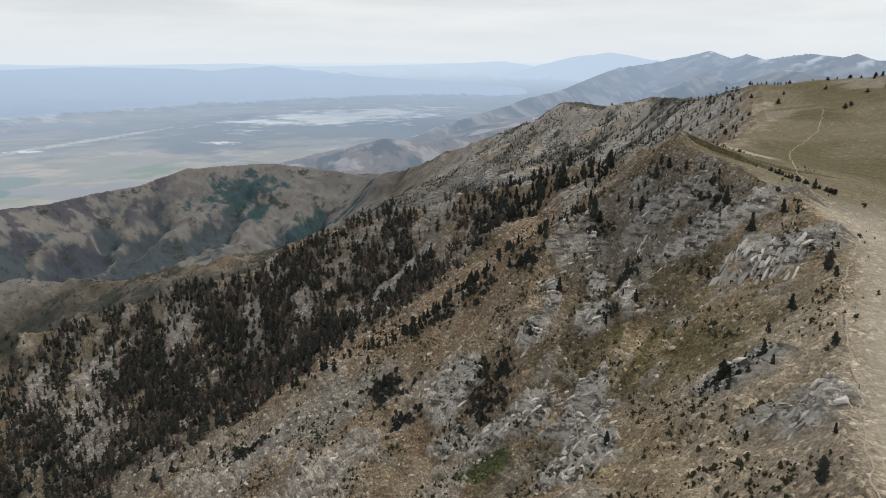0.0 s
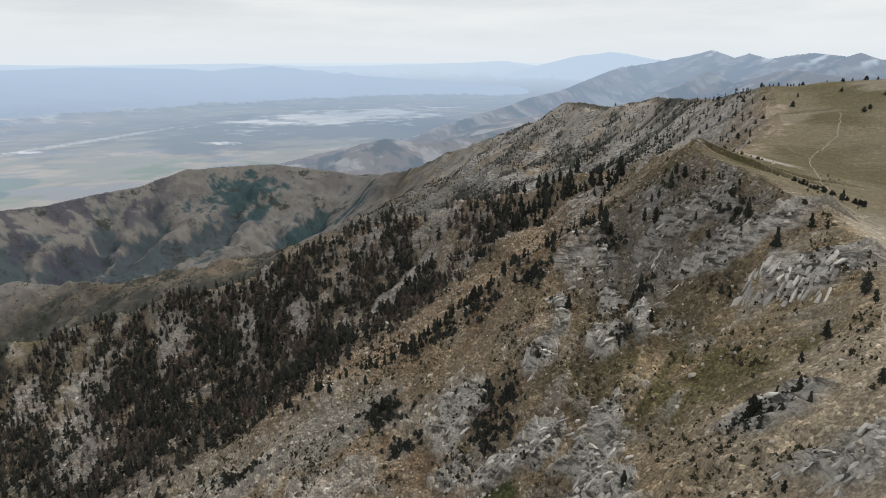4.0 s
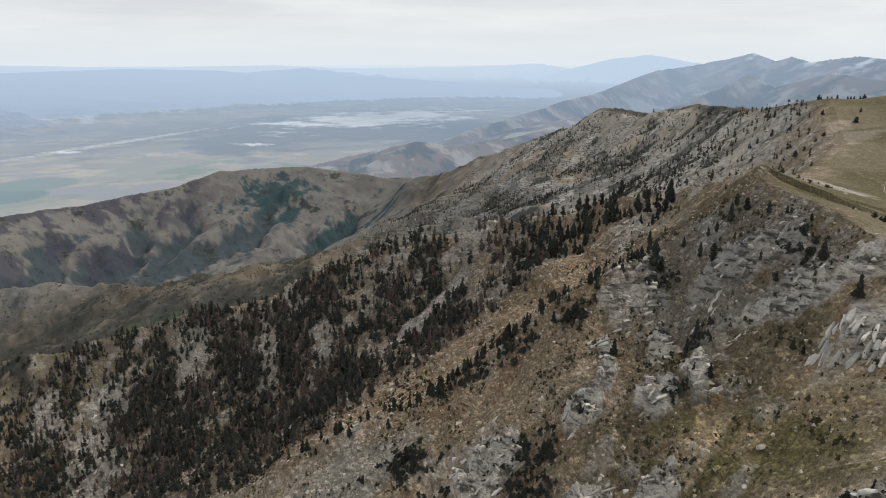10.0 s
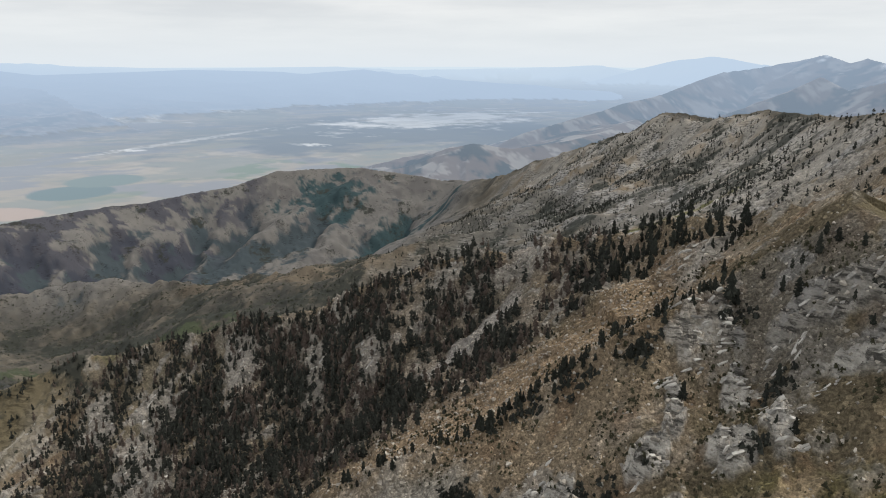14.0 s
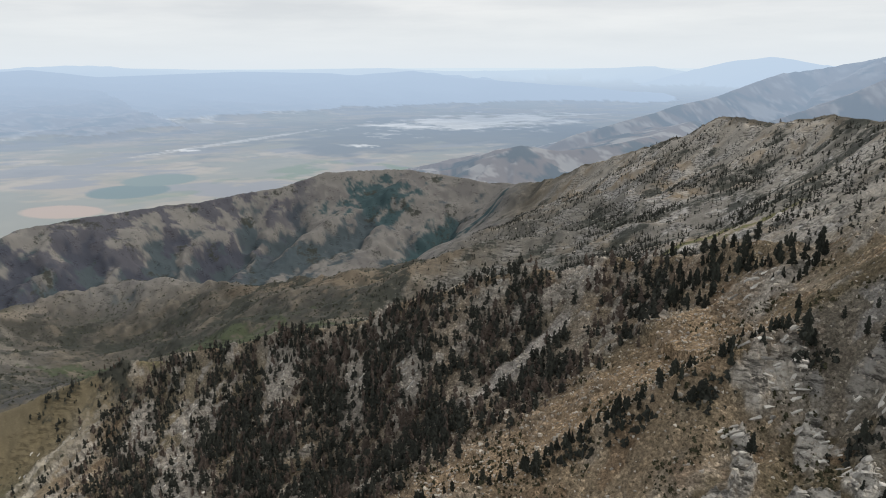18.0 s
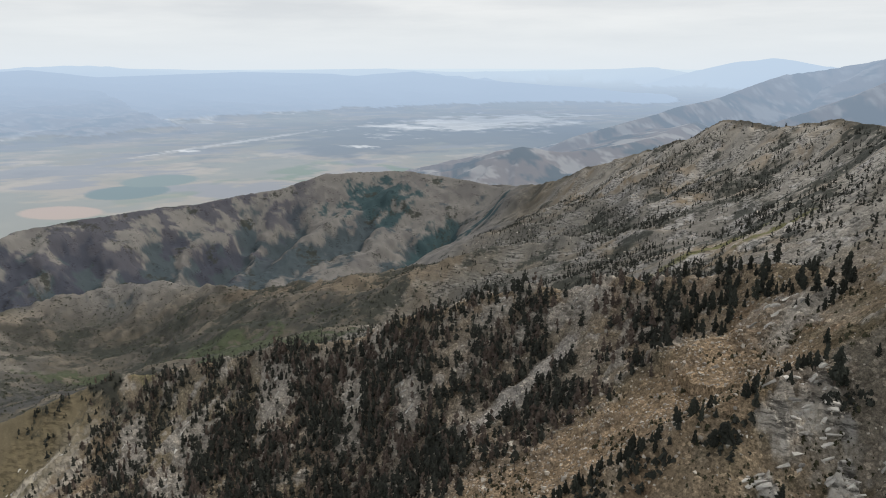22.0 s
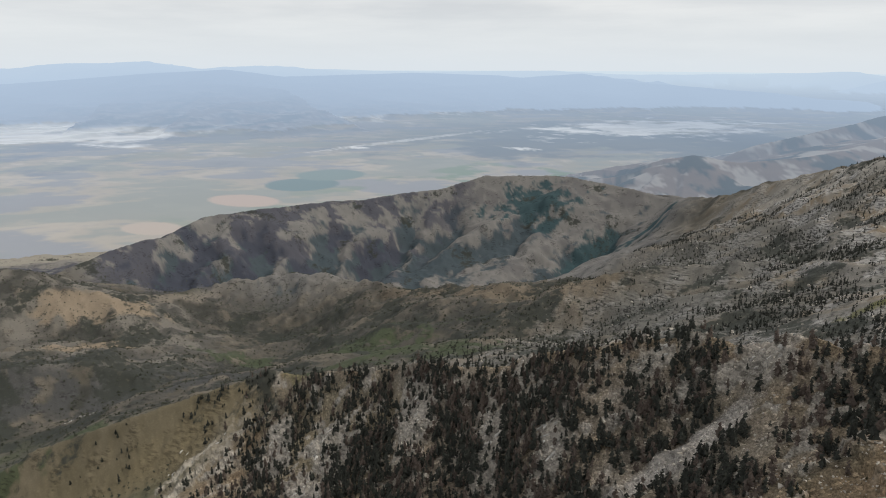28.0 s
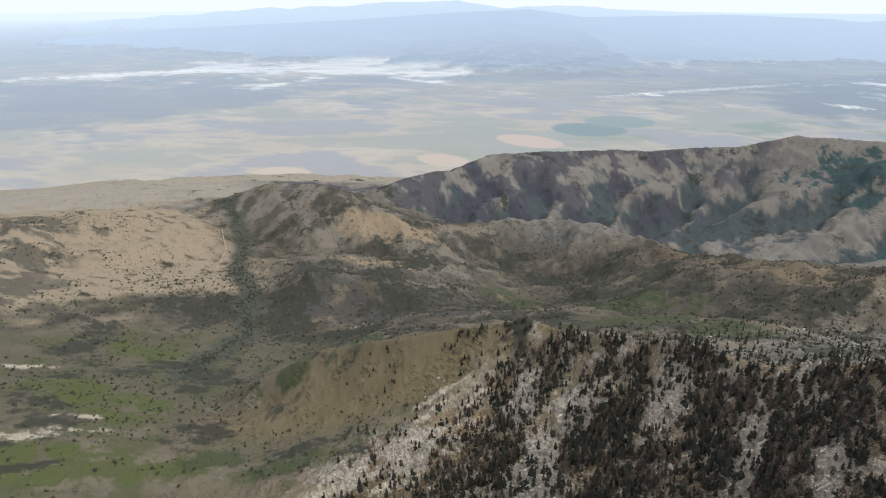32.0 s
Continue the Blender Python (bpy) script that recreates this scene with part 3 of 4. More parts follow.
    dc, zc, sc = crest_line(X, Y, SPUR_C, 40)
    c = mixed(c, (0.062, 0.060, 0.053), smooth(560, 280, dc) * smooth(25, 70, dc + 30 * n1) * smooth(-350, -600, X) * smooth(0.4, -0.1, fbm(X, Y, 60, 5, 265, 0.65)) * 0.68)
    # yellow grass west of the hills and on their backs, greyed for haze
    yellow = smooth(-1330, -1480, X + 150 * n2) * smooth(880, 700, Y + 0.12 * (X + 2000) + 60 * n1) * smooth(120, 230, Y + 60 * n2)
    c = mixed(c, (0.265, 0.220, 0.165), yellow * smooth(0.75, 0.3, n1))
    dd, zd, sd = crest_line(X, Y, HILL_D, 40)
    c = mixed(c, (0.165, 0.150, 0.128), smooth(260, 160, dd + 50 * n1) * smooth(0.5, -0.1, n2))
    c = mixed(c, (0.085, 0.080, 0.070), smooth(240, 140, dd) * smooth(0.1, 0.35, fbm(X, Y, 90, 4, 263)))
    c = mixed(c, (0.245, 0.195, 0.140), np.maximum(spot(X, Y, -1590, 1150, 150, 60, 35, n1), spot(X, Y, -1400, 990, 110, 55, 40, n1)))
    c = mixed(c, (0.200, 0.172, 0.138), smooth(46, 14, dc + 34 * n1) * smooth(-1150, -1300, X) * 0.8)
    c = mixed(c, (0.175, 0.140, 0.102), smooth(85, 20, dc + 80 * n1) * smooth(-1100, -900, X) * smooth(-300, -420, X) * 0.75)
    # the bottom: grey brush, then green meadows, bare banks and pale earth
    floor = smooth(-470, -600, X) * smooth(-1330, -1200, X) * smooth(720, 560, Y) * smooth(70, 130, np.abs(da))
    c = mixed(c, (0.105, 0.098, 0.074), floor * 0.8)
    c = mixed(c, (0.075, 0.084, 0.044), floor * smooth(0.0, 0.35, fbm(X, Y, 75, 5, 273, 0.62)) * 0.7)
    for x, y, a, b, turn in MEADOWS:
        c = mixed(c, (0.078, 0.094, 0.038), spot(X, Y, x, y, a, 1.25 * b, turn, 2.4 * n1 + 1.8 * n3) * 0.9)
    for x, y, a, b, turn in GREEN_HOLLOWS:
        c = mixed(c, (0.056, 0.070, 0.038), spot(X, Y, x, y, a, 1.25 * b, turn, 2.4 * n1 + 1.4 * n3) * 0.85)
    for x, y, a, b, turn in PALE_EARTH:
        c = mixed(c, (0.37, 0.33, 0.265), spot(X, Y, x, y, a, b, turn, 1.2 * n1 + n3))
    # the brown ridge: bare tan sides with groves in the hollows, haze painted in as a blue tint
    brown = smooth(1750, 2000, np.hypot(X + 200, Y)) * smooth(-350, -600, X) * smooth(1350, 1600, Y - 0.1 * (X + 2000))
    c = mixed(c, (0.172, 0.163, 0.152), brown)
    c = mixed(c, (0.118, 0.112, 0.110), brown * smooth(0.1, 0.5, n2 + 0.3 * n1) * 0.7)
    c = mixed(c, (0.205, 0.192, 0.175), brown * smooth(0.25, 0.6, fbm(X, Y, 60, 4, 293)) * 0.5)
    near_ridge = np.flatnonzero(brown > 0)
    bed = np.zeros(len(X), np.float32)
    bed[near_ridge] = gully(X[near_ridge], Y[near_ridge])
    grove = smooth(0.30, 0.62, bed + 0.55 * fbm(X, Y, 90, 5, 299, 0.6))
    c = mixed(c, (0.046, 0.064, 0.074), brown * grove * 0.9)
    # dark heath thickens towards the ridge's low end, blued for haze as well
    heath = smooth(-1500, -2050, X + 0.25 * (Y - 2000))
    c = mixed(c, (0.054, 0.056, 0.074), brown * smooth(0.12, -0.14, fbm(X, Y, 130, 5, 295, 0.6) - 0.34 * heath + 0.16) * smooth(-1350, -1600, X) * 0.8)
    for x, y, a, b, turn in GROVES:
        c = mixed(c, (0.042, 0.070, 0.076), spot(X, Y, x, y, a, b, turn, 1.3 * n2 + 1.4 * n1 + 0.6 * n3))
    creek, _, _ = crest_line(X, Y, CREEK, 40)
    c = mixed(c, (0.060, 0.070, 0.058), smooth(34, 14, creek + 14 * n1) * 0.9)
    df, _, _ = crest_line(X, Y, HILL_F, 40)
    c = mixed(c, (0.090, 0.085, 0.072), smooth(170, 60, df + 80 * n1) * smooth(-0.3, 0.1, n2 + n1 + 0.2) * 0.9)
    # flat foreland
    c = mixed(c, (0.27, 0.25, 0.22), smooth(-2300, -2700, X + 200 * n2) * smooth(1500, 1100, Y + 0.2 * (X + 2600)))
    c = mixed(c, (0.28, 0.255, 0.21), smooth(3500, 3900, r) * smooth(-500, -900, X))
    return c


seen = np.arange(-37, 90.01, 0.125)
angles = np.concatenate([seen, np.arange(92, 323.01, 3.0), [323.0]])
radii = np.concatenate([[0.5, 10, 25], np.geomspace(40, 118, 100), np.geomspace(119, 430, 340), np.geomspace(432.5, 1000, 150), np.geomspace(1008, 1900, 115), np.geomspace(1908, 3600, 190), np.geomspace(3620, 4300, 22)])
gx, gy, gf = polar_grid(angles, radii)
gx, gy = gx.astype(np.float32), gy.astype(np.float32)
form = shape(gx, gy)
gz = height(gx, gy, form)
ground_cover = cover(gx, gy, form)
turf = np.maximum(smooth(0, -10, form[1]) * 0.55, smooth(-440, -540, gx) * 0.85)
stoniness = np.clip(1 - np.maximum(turf, 0.72 * smooth(600, 1000, np.hypot(gx, gy)) + 0.22 * smooth(1500, 2300, np.hypot(gx, gy))), 0.05, 1)
# how thick the scrub stands: patchy on the hills, thin in the bowl, next to none on the top
far_off = smooth(560, 820, np.hypot(gx, gy))
brushiness = 0.19 + 0.20 * far_off + (0.05 + 0.10 * far_off) * fbm(gx, gy, 120, 3, 281) / 0.4 - 0.14 * smooth(4, -6, form[1]) - 0.10 * smooth(-470, -560, gx) * smooth(150, 60, np.abs(form[2]))
brushiness = brushiness - 0.2 * smooth(-1330, -1480, gx) * smooth(900, 800, gy) * smooth(120, 230, gy)
brushiness += 0.08 * smooth(230, 110, crest_line(gx, gy, HILL_E, 40)[0]) + 0.05 * smooth(330, 200, crest_line(gx, gy, SPUR_C, 40)[0]) * smooth(-420, -520, gx)
for x, y, a, b, turn in MEADOWS + GREEN_HOLLOWS:
    brushiness -= 0.22 * spot(gx, gy, x, y, a, b, turn)
brushiness = np.clip(brushiness - 0.16 * smooth(1650, 1950, np.hypot(gx + 200, gy)), 0, 0.6)
rock_share = rockiness(gx, gy, form[1], form[2], form[3]) * smooth(0, 6, form[1])
craggy = np.maximum(rock_share, 0.95 * north_side(gx, gy, form[1]) * smooth(-0.25, 0.15, fbm(gx, gy, 55, 5, 247, 0.6)))
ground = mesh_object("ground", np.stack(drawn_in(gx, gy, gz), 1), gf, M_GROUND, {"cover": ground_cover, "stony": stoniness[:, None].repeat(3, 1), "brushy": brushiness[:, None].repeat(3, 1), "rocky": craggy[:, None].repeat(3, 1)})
face_r = np.hypot(gx - CX, gy - CY)[gf[:, 0]]
ground.data.polygons.foreach_set("use_smooth", face_r > 650)
tagged(ground, "stony brown mountain slopes, grassy top and green hollows", "ground", kind="structure")

# ---- the distance: valley plain, salt flats and far ranges ----
RANGES = [
    ([(-1328, 4952, -900), (-1001, 5253, -754), (-800, 5397, -691), (-544, 5524, -741), (-147, 5956, -707), (101, 6463, -686), (500, 7400, -640)], 0.20),
    ([(-568, 6933, -782), (-188, 7467, -676), (259, 8475, -596), (880, 9446, -499), (1754, 10856, -272), (2574, 11207, -178), (2965, 11111, -93),
      (3067, 10564, -25), (3199, 10000, -127), (3394, 9936, -67), (3489, 9371, -132), (3754, 8727, -52), (3812, 8152, -90), (3863, 7907, -46),
      (3907, 7548, -105), (4434, 7252, -57)], 0.36),
    ([(1200, 7300, -640), (1816, 7778, -448), (2135, 7911, -303), (2390, 8154, -238), (2461, 7604, -347), (2762, 6970, -186), (2985, 6327, -238), (3300, 5000, -300)], 0.36),
    ([(-1289, 25923, -1600), (383, 27980, -991), (1810, 29938, -666), (3180, 29829, -322), (4302, 29689, -185), (5193, 29546, -272), (6291, 29329, -466), (7907, 27894, -648)], 0.22),
    ([(-25576, 30716, -1556), (-21442, 33738, -1406), (-17282, 36049, -1337), (-12420, 38010, -1000), (-9594, 36745, -1336), (-5783, 35502, -1473), (-2363, 35882, -1700)], 0.10),
    ([(-44604, 53933, -1312), (-34364, 60965, -1543), (-24654, 65500, -1370), (-17641, 67720, -1664), (-6824, 69649, -1576), (373, 69988, -1246), (4231, 69850, -1768)], 0.08),
    ([(-62437, 18271, -1659), (-59896, 25461, -1157), (-52827, 28657, -918), (-50868, 32027, -661), (-47236, 37198, -478), (-44853, 40038, -1019), (-44280, 47768, -946)], 0.08),
    ([(-38441, 11199, -1717), (-34948, 15086, -1461), (-30827, 18771, -1178), (-28364, 22356, -872), (-26159, 24919, -707), (-24108, 26906, -1062), (-21252, 34056, -994), (-17297, 36236, -1100)], 0.09),
]


def far_height(X, Y):
    r = np.hypot(X - CX, Y - CY)
    h = -1100 - 700 * (r / 70000) ** 1.5
    flat = h.copy()
    for line, s in RANGES:
        if abs(line[0][0]) > 20000:      # the ranges across the valley, drawn nearer along the line of sight
            line = [(CX + 0.52 * (x - CX), CY + 0.52 * (y - CY), CZ + 0.52 * (z - CZ)) for x, y, z in line]
        size = max(60.0, abs(line[0][1]) * 0.03)
        wob = 0.7 * size
        d, z, _ = crest_line(X + wob * fbm(X, Y, 14 * size, 3, 301), Y + wob * fbm(X, Y, 14 * size, 3, 311), line)
        h = np.maximum(h, z - fall(d, s * 1.5, s, 4 * size) + smooth(0, 3 * size, d) * size * 0.3 * (ridged(X, Y, 9 * size, 4, 321) - 1.0))
    return h, flat


def patch(X, Y, x, y, rx, ry, turn, edge, seed):
    c, s = math.cos(radians(turn)), math.sin(radians(turn))
    u, v = ((X - x) * c + (Y - y) * s) / rx, ((Y - y) * c - (X - x) * s) / ry
    return smooth(1 + edge, 1 - edge, np.hypot(u, v) + 0.75 * fbm(X, Y, 0.8 * min(rx, ry), 6, seed, 0.7))


bx, by, bf = polar_grid(np.concatenate([np.arange(-37, 90.01, 0.25), np.arange(93, 323.01, 5.0)]),
                        np.concatenate([np.geomspace(3950, 30000, 300), np.geomspace(30800, 130000, 40)]))
bz, bflat = far_height(bx, by)
br = np.hypot(bx - CX, by - CY)
up = smooth(25, 90, bz - bflat)
plain_c = np.tile(np.array([0.39, 0.34, 0.275]), (len(bx), 1))
st = fbm(bx, by, 1300, 6, 401, 0.62)
plain_c = mixed(plain_c, (0.27, 0.265, 0.215), smooth(-0.1, 0.6, st) * (0.35 + 0.45 * smooth(6000, 9000, br)))
plain_c = mixed(plain_c, (0.52, 0.455, 0.37), smooth(0.1, 0.6, fbm(bx, by, 700, 6, 411, 0.65)) * (0.25 + 0.5 * smooth(6000, 9000, br)))
su, sv = 0.77 * by - 0.64 * bx, 0.64 * by + 0.77 * bx
streak = fbm(su * 0.9, sv * 0.5, 900, 6, 417, 0.62)
plain_c = mixed(plain_c, (0.26, 0.275, 0.245), smooth(0.05, 0.45, streak) * 0.75)
plain_c = mixed(plain_c, (0.26, 0.265, 0.28), smooth(0.0, -0.4, streak) * 0.85)
band = smooth(2600, 1200, np.abs(np.hypot(bx + 1500, by + 1000) - 10900) + 1500 * st) * smooth(-7500, -3800, bx)
plain_c = mixed(plain_c, (0.15, 0.17, 0.18), band * 0.9)
plain_c = mixed(plain_c, (0.20, 0.25, 0.17), smooth(0.1, 0.5, fbm(bx, by, 500, 5, 415)) * smooth(7600, 6800, np.hypot(bx + 1500, by)) * smooth(-4500, -3000, bx))
plain_c = mixed(plain_c, (0.19, 0.21, 0.24), patch(bx, by, -9300, 600, 4200, 1800, 80, 0.4, 423) * 0.8)
plain_c = mixed(plain_c, (0.21, 0.225, 0.25), patch(bx, by, -7600, 7200, 3200, 420, 60, 0.5, 425) * 0.8)
for x, y, rx, ry, turn, col in ((-4158, 4904, 330, 330, 0, (0.16, 0.215, 0.205)), (-4262, 5449, 330, 330, 0, (0.20, 0.25, 0.225)), (-4500, 300, 500, 260, 60, (0.08, 0.17, 0.12)),
                                (-4088, 4106, 330, 210, 40, (0.46, 0.36, 0.295)), (-3947, 3118, 240, 160, 40, (0.45, 0.37, 0.30)), (-4250, 2000, 240, 190, 30, (0.45, 0.38, 0.30))):
    plain_c = mixed(plain_c, col, smooth(1.06, 0.94, np.hypot((bx - x) / rx, (by - y) / ry)))
for x, y, rx, ry, turn, pale in ((-2650, 12000, 1700, 1000, 58, 1.0), (-10000, 8200, 3900, 1700, 74, 0.8), (-11500, 3300, 2000, 300, 80, 0.8), (-8900, 12300, 1500, 260, 60, 0.7), (-7900, 11900, 1500, 300, 40, 0.7), (-5150, 8450, 1300, 90, 78, 0.45), (-3445, 8242, 170, 100, 0, 0.8), (-5290, 7300, 160, 90, 0, 0.8)):
    plain_c = mixed(plain_c, (0.90, 0.88, 0.84), pale * patch(bx, by, x, y, rx, ry, turn, 0.35, 421) * (0.72 + 0.28 * smooth(-0.35, 0.25, fbm(su * 1.5, sv * 0.4, 420, 5, 427, 0.65))))
hill_c = np.tile(np.array([0.16, 0.125, 0.10]), (len(bx), 1))
hill_c = mixed(hill_c, (0.34, 0.315, 0.285), smooth(0.05, 0.4, fbm(bx, by, 330, 5, 431, 0.68)) * 0.8 * smooth(17000, 10000, br))
hill_c = mixed(hill_c, (0.05, 0.06, 0.055), smooth(0.05, 0.35, fbm(bx, by, 480, 5, 441, 0.66)) * (0.3 + 0.7 * smooth(17000, 10000, br)))
hill_c = mixed(hill_c, (0.9, 0.9, 0.9), smooth(0.42, 0.5, fbm(bx, by, 330, 3, 451)) * smooth(-230, -120, bz) * (br < 14000))
far_c = plain_c + (hill_c - plain_c) * up[:, None]
# haze painted in: base colour fades and blue emission grows with distance
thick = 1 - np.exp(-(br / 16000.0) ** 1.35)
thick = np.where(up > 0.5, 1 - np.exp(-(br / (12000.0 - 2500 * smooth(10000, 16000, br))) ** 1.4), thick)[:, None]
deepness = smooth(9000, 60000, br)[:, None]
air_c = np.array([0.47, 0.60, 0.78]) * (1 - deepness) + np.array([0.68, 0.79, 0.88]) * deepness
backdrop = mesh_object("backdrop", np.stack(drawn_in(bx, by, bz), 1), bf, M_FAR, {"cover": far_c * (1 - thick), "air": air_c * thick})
tagged(backdrop, "hazy valley plain with salt flats and far blue ranges", "backdrop", kind="structure")


# ---- builders ----
rng = np.random.default_rng(7)


def tuft_cloud(height_m, width, count, size, seed, lean=0.0, top=0.8):
    """A ragged pine crown out of many small drooping clumps: places and triangles."""
    g = np.random.default_rng(seed)
    lobes = g.uniform(0, 2 * np.pi, 4)
    z = g.uniform(0.10, 1.0, count) ** 0.9
    a = g.uniform(0, 2 * np.pi, count)
    prof = np.clip(1.05 - z, 0.03, 1) ** top * np.clip((z - 0.02) * 7, 0.25, 1)
    prof = prof * (0.72 + 0.28 * np.cos(2 * a + lobes[0] + 6 * z)) * (0.8 + 0.3 * np.sin(17 * z + lobes[1]))
    r = width * height_m * prof * np.sqrt(g.uniform(0.15, 1.0, count))
    cx, cy, cz = r * np.cos(a) + lean * z * height_m, r * np.sin(a), z * height_m
    s = size * height_m * g.uniform(0.6, 1.35, count) * (1.1 - 0.6 * z)
    v = np.empty((count, 4, 3))
    out = np.stack([np.cos(a), np.sin(a), 0 * a], 1)
    side = np.stack([-np.sin(a), np.cos(a), 0 * a], 1)
    c = np.stack([cx, cy, cz], 1)
    v[:, 0] = c + s[:, None] * (out * 1.1 + np.stack([0 * a, 0 * a, g.uniform(-0.5, 0.5, count)], 1))
    v[:, 1] = c + s[:, None] * (-0.5 * out + 0.75 * side + np.stack([0 * a, 0 * a, g.uniform(-0.5, 0.1, count)], 1))
    v[:, 2] = c + s[:, None] * (-0.5 * out - 0.75 * side + np.stack([0 * a, 0 * a, g.uniform(-0.5, 0.1, count)], 1))
    v[:, 3] = c + s[:, None] * (0.1 * out + np.stack([0 * a, 0 * a, g.uniform(0.8, 1.5, count)], 1))
    k = np.arange(count)[:, None] * 4
    f = np.concatenate([k + np.array([[0, 1, 3]]), k + np.array([[1, 2, 3]]), k + np.array([[2, 0, 3]]), k + np.array([[0, 2, 1]])])
    return v.reshape(-1, 3), f


def trunk_shape(height_m, seed, lean=0.0):
    g = np.random.default_rng(seed)
    v, f = [], []
    rings = [(-0.1, 0.030), (0.05, 0.024), (0.4, 0.017), (0.8, 0.008), (0.97, 0.002)]
    for z, r in rings:
        wob = g.uniform(-0.01, 0.01, 2) * height_m
        for k in range(6):
            a = k * np.pi / 3
            v.append((r * height_m * math.cos(a) + wob[0] + lean * z * height_m, r * height_m * math.sin(a) + wob[1], z * height_m))
    for i in range(len(rings) - 1):
        for k in range(6):
            a, b = i * 6 + k, i * 6 + (k + 1) % 6
            f += [(a, b, b + 6), (a, b + 6, a + 6)]
    for _ in range(5):      # a few bare limbs
        z, a, n = g.uniform(0.15, 0.7) * height_m, g.uniform(0, 6.28), len(v)
        o, l = np.array([math.cos(a), math.sin(a), 0.25]), 0.2 * height_m * g.uniform(0.6, 1.2)
        base = np.array([lean * z, 0, z])
        v += [tuple(base + (0, 0, 0.06)), tuple(base - (0, 0, 0.06)), tuple(base + 0.05 * np.array([-o[1], o[0], 0])), tuple(base + o * l)]
        f += [(n, n + 2, n + 3), (n + 2, n + 1, n + 3), (n + 1, n, n + 3)]
    return np.array(v), np.array(f)


def raw_mesh(name, v, f, material):
    ob = mesh_object(name, v, f, material)
    me = ob.data
    me.shade_flat()
    bpy.data.objects.remove(ob)
    return me


def part(name, mesh, parent, at=(0, 0, 0), turn=(0, 0, 0), scale=(1, 1, 1), label=""):
    ob = new(name, mesh)
    ob.parent = parent
    ob.matrix_basis = Matrix.LocRotScale(Vector(at), Euler(turn), Vector(scale))
    return tagged(ob, label) if label else ob


def spots(n, x0, x1, y0, y1, g):
    return g.uniform(x0, x1, n), g.uniform(y0, y1, n)


def joined(name, shapes, xs, ys, zs, sizes, turns, material, picks, stretch=None):
    """Many small pieces in one mesh: each a shape, set down, turned and sized."""
    vs, fs, n = [], [], 0
    for k in range(len(shapes)):
        m = picks == k
        if not m.any():
            continue
        v, f = shapes[k]
        c, s = np.cos(turns[m])[:, None], np.sin(turns[m])[:, None]
        w = sizes[m][:, None]
        hz = w * (stretch[m][:, None] if stretch is not None else 1.0)
        p = np.stack([xs[m][:, None] + w * (c * v[:, 0] - s * v[:, 1]), ys[m][:, None] + w * (s * v[:, 0] + c * v[:, 1]), zs[m][:, None] + hz * v[:, 2]], 2)
        q = f[None] + (np.arange(m.sum()) * len(v))[:, None, None] + n
        vs.append(p.reshape(-1, 3))
        fs.append(q.reshape(-1, 3))
        n += m.sum() * len(v)
    ob = mesh_object(name, np.concatenate(vs), np.concatenate(fs), material)
    ob.data.shade_flat()
    return ob


def lump(seed, n=10, flat=0.7):
    """An angular stone: a jittered, squashed hull."""
    g = np.random.default_rng(seed)
    bm = bmesh.new()
    for _ in range(n + 6):
        p = g.normal(size=3)
        p = p / np.abs(p).max() * g.uniform(0.75, 1.0)
        bm.verts.new((p[0] * 0.5, p[1] * 0.5 * g.uniform(0.8, 1.0), p[2] * 0.5 * flat))
    got = bmesh.ops.convex_hull(bm, input=bm.verts)
    bmesh.ops.delete(bm, geom=[e for e in got["geom_unused"] if isinstance(e, bmesh.types.BMVert)], context="VERTS")
    bmesh.ops.triangulate(bm, faces=bm.faces)
    bm.verts.ensure_lookup_table()
    loose = [v for v in bm.verts if not v.link_faces]
    bmesh.ops.delete(bm, geom=loose, context="VERTS")
    bm.verts.index_update()
    v = np.array([x.co[:] for x in bm.verts])
    f = np.array([[x.index for x in y.verts] for y in bm.faces])
    bm.free()
    return v, f


# ---- pines ----
TREE_H = 8.0
crowns, trunks = [], []
for k in range(8):
    lean = rng.uniform(-0.05, 0.05)
    crowns.append(raw_mesh("crown", *tuft_cloud(TREE_H, rng.uniform(0.19, 0.28), 230, 0.07, 500 + k, lean, (0.6, 0.75, 0.9, 0.5)[k % 4]), M_NEEDLE))
    trunks.append(raw_mesh("trunk", *trunk_shape(TREE_H, 600 + k, lean), M_BARK))


TO_PLANT = []


def pine(x, y, high, label="dark green mountain pine on the stony slope", group="pines on the slope", bushy=1.0):
    TO_PLANT.append((x, y, high, label, group, bushy))


def plant_all():
    """Sets down all the pines noted so far, each on the ground under it."""
    at = np.array([(x, y) for x, y, *_ in TO_PLANT], np.float32)
    for (x, y, high, label, group, bushy), z in zip(TO_PLANT, height(at[:, 0], at[:, 1])):
        k = int(rng.integers(8))
        tree = new("pine_tree")
        tagged(tree, label, "tree", group)
        s = high / TREE_H
        wide = bushy * s * rng.uniform(0.95, 1.4)
        tree.matrix_basis = Matrix.LocRotScale(Vector((x, y, float(z) - 0.25)), Euler((0, 0, rng.uniform(0, 6.28))), Vector((wide, wide, s)))
        part("trunk", trunks[k], tree)
        part("crown", crowns[k], tree)
    TO_PLANT.clear()


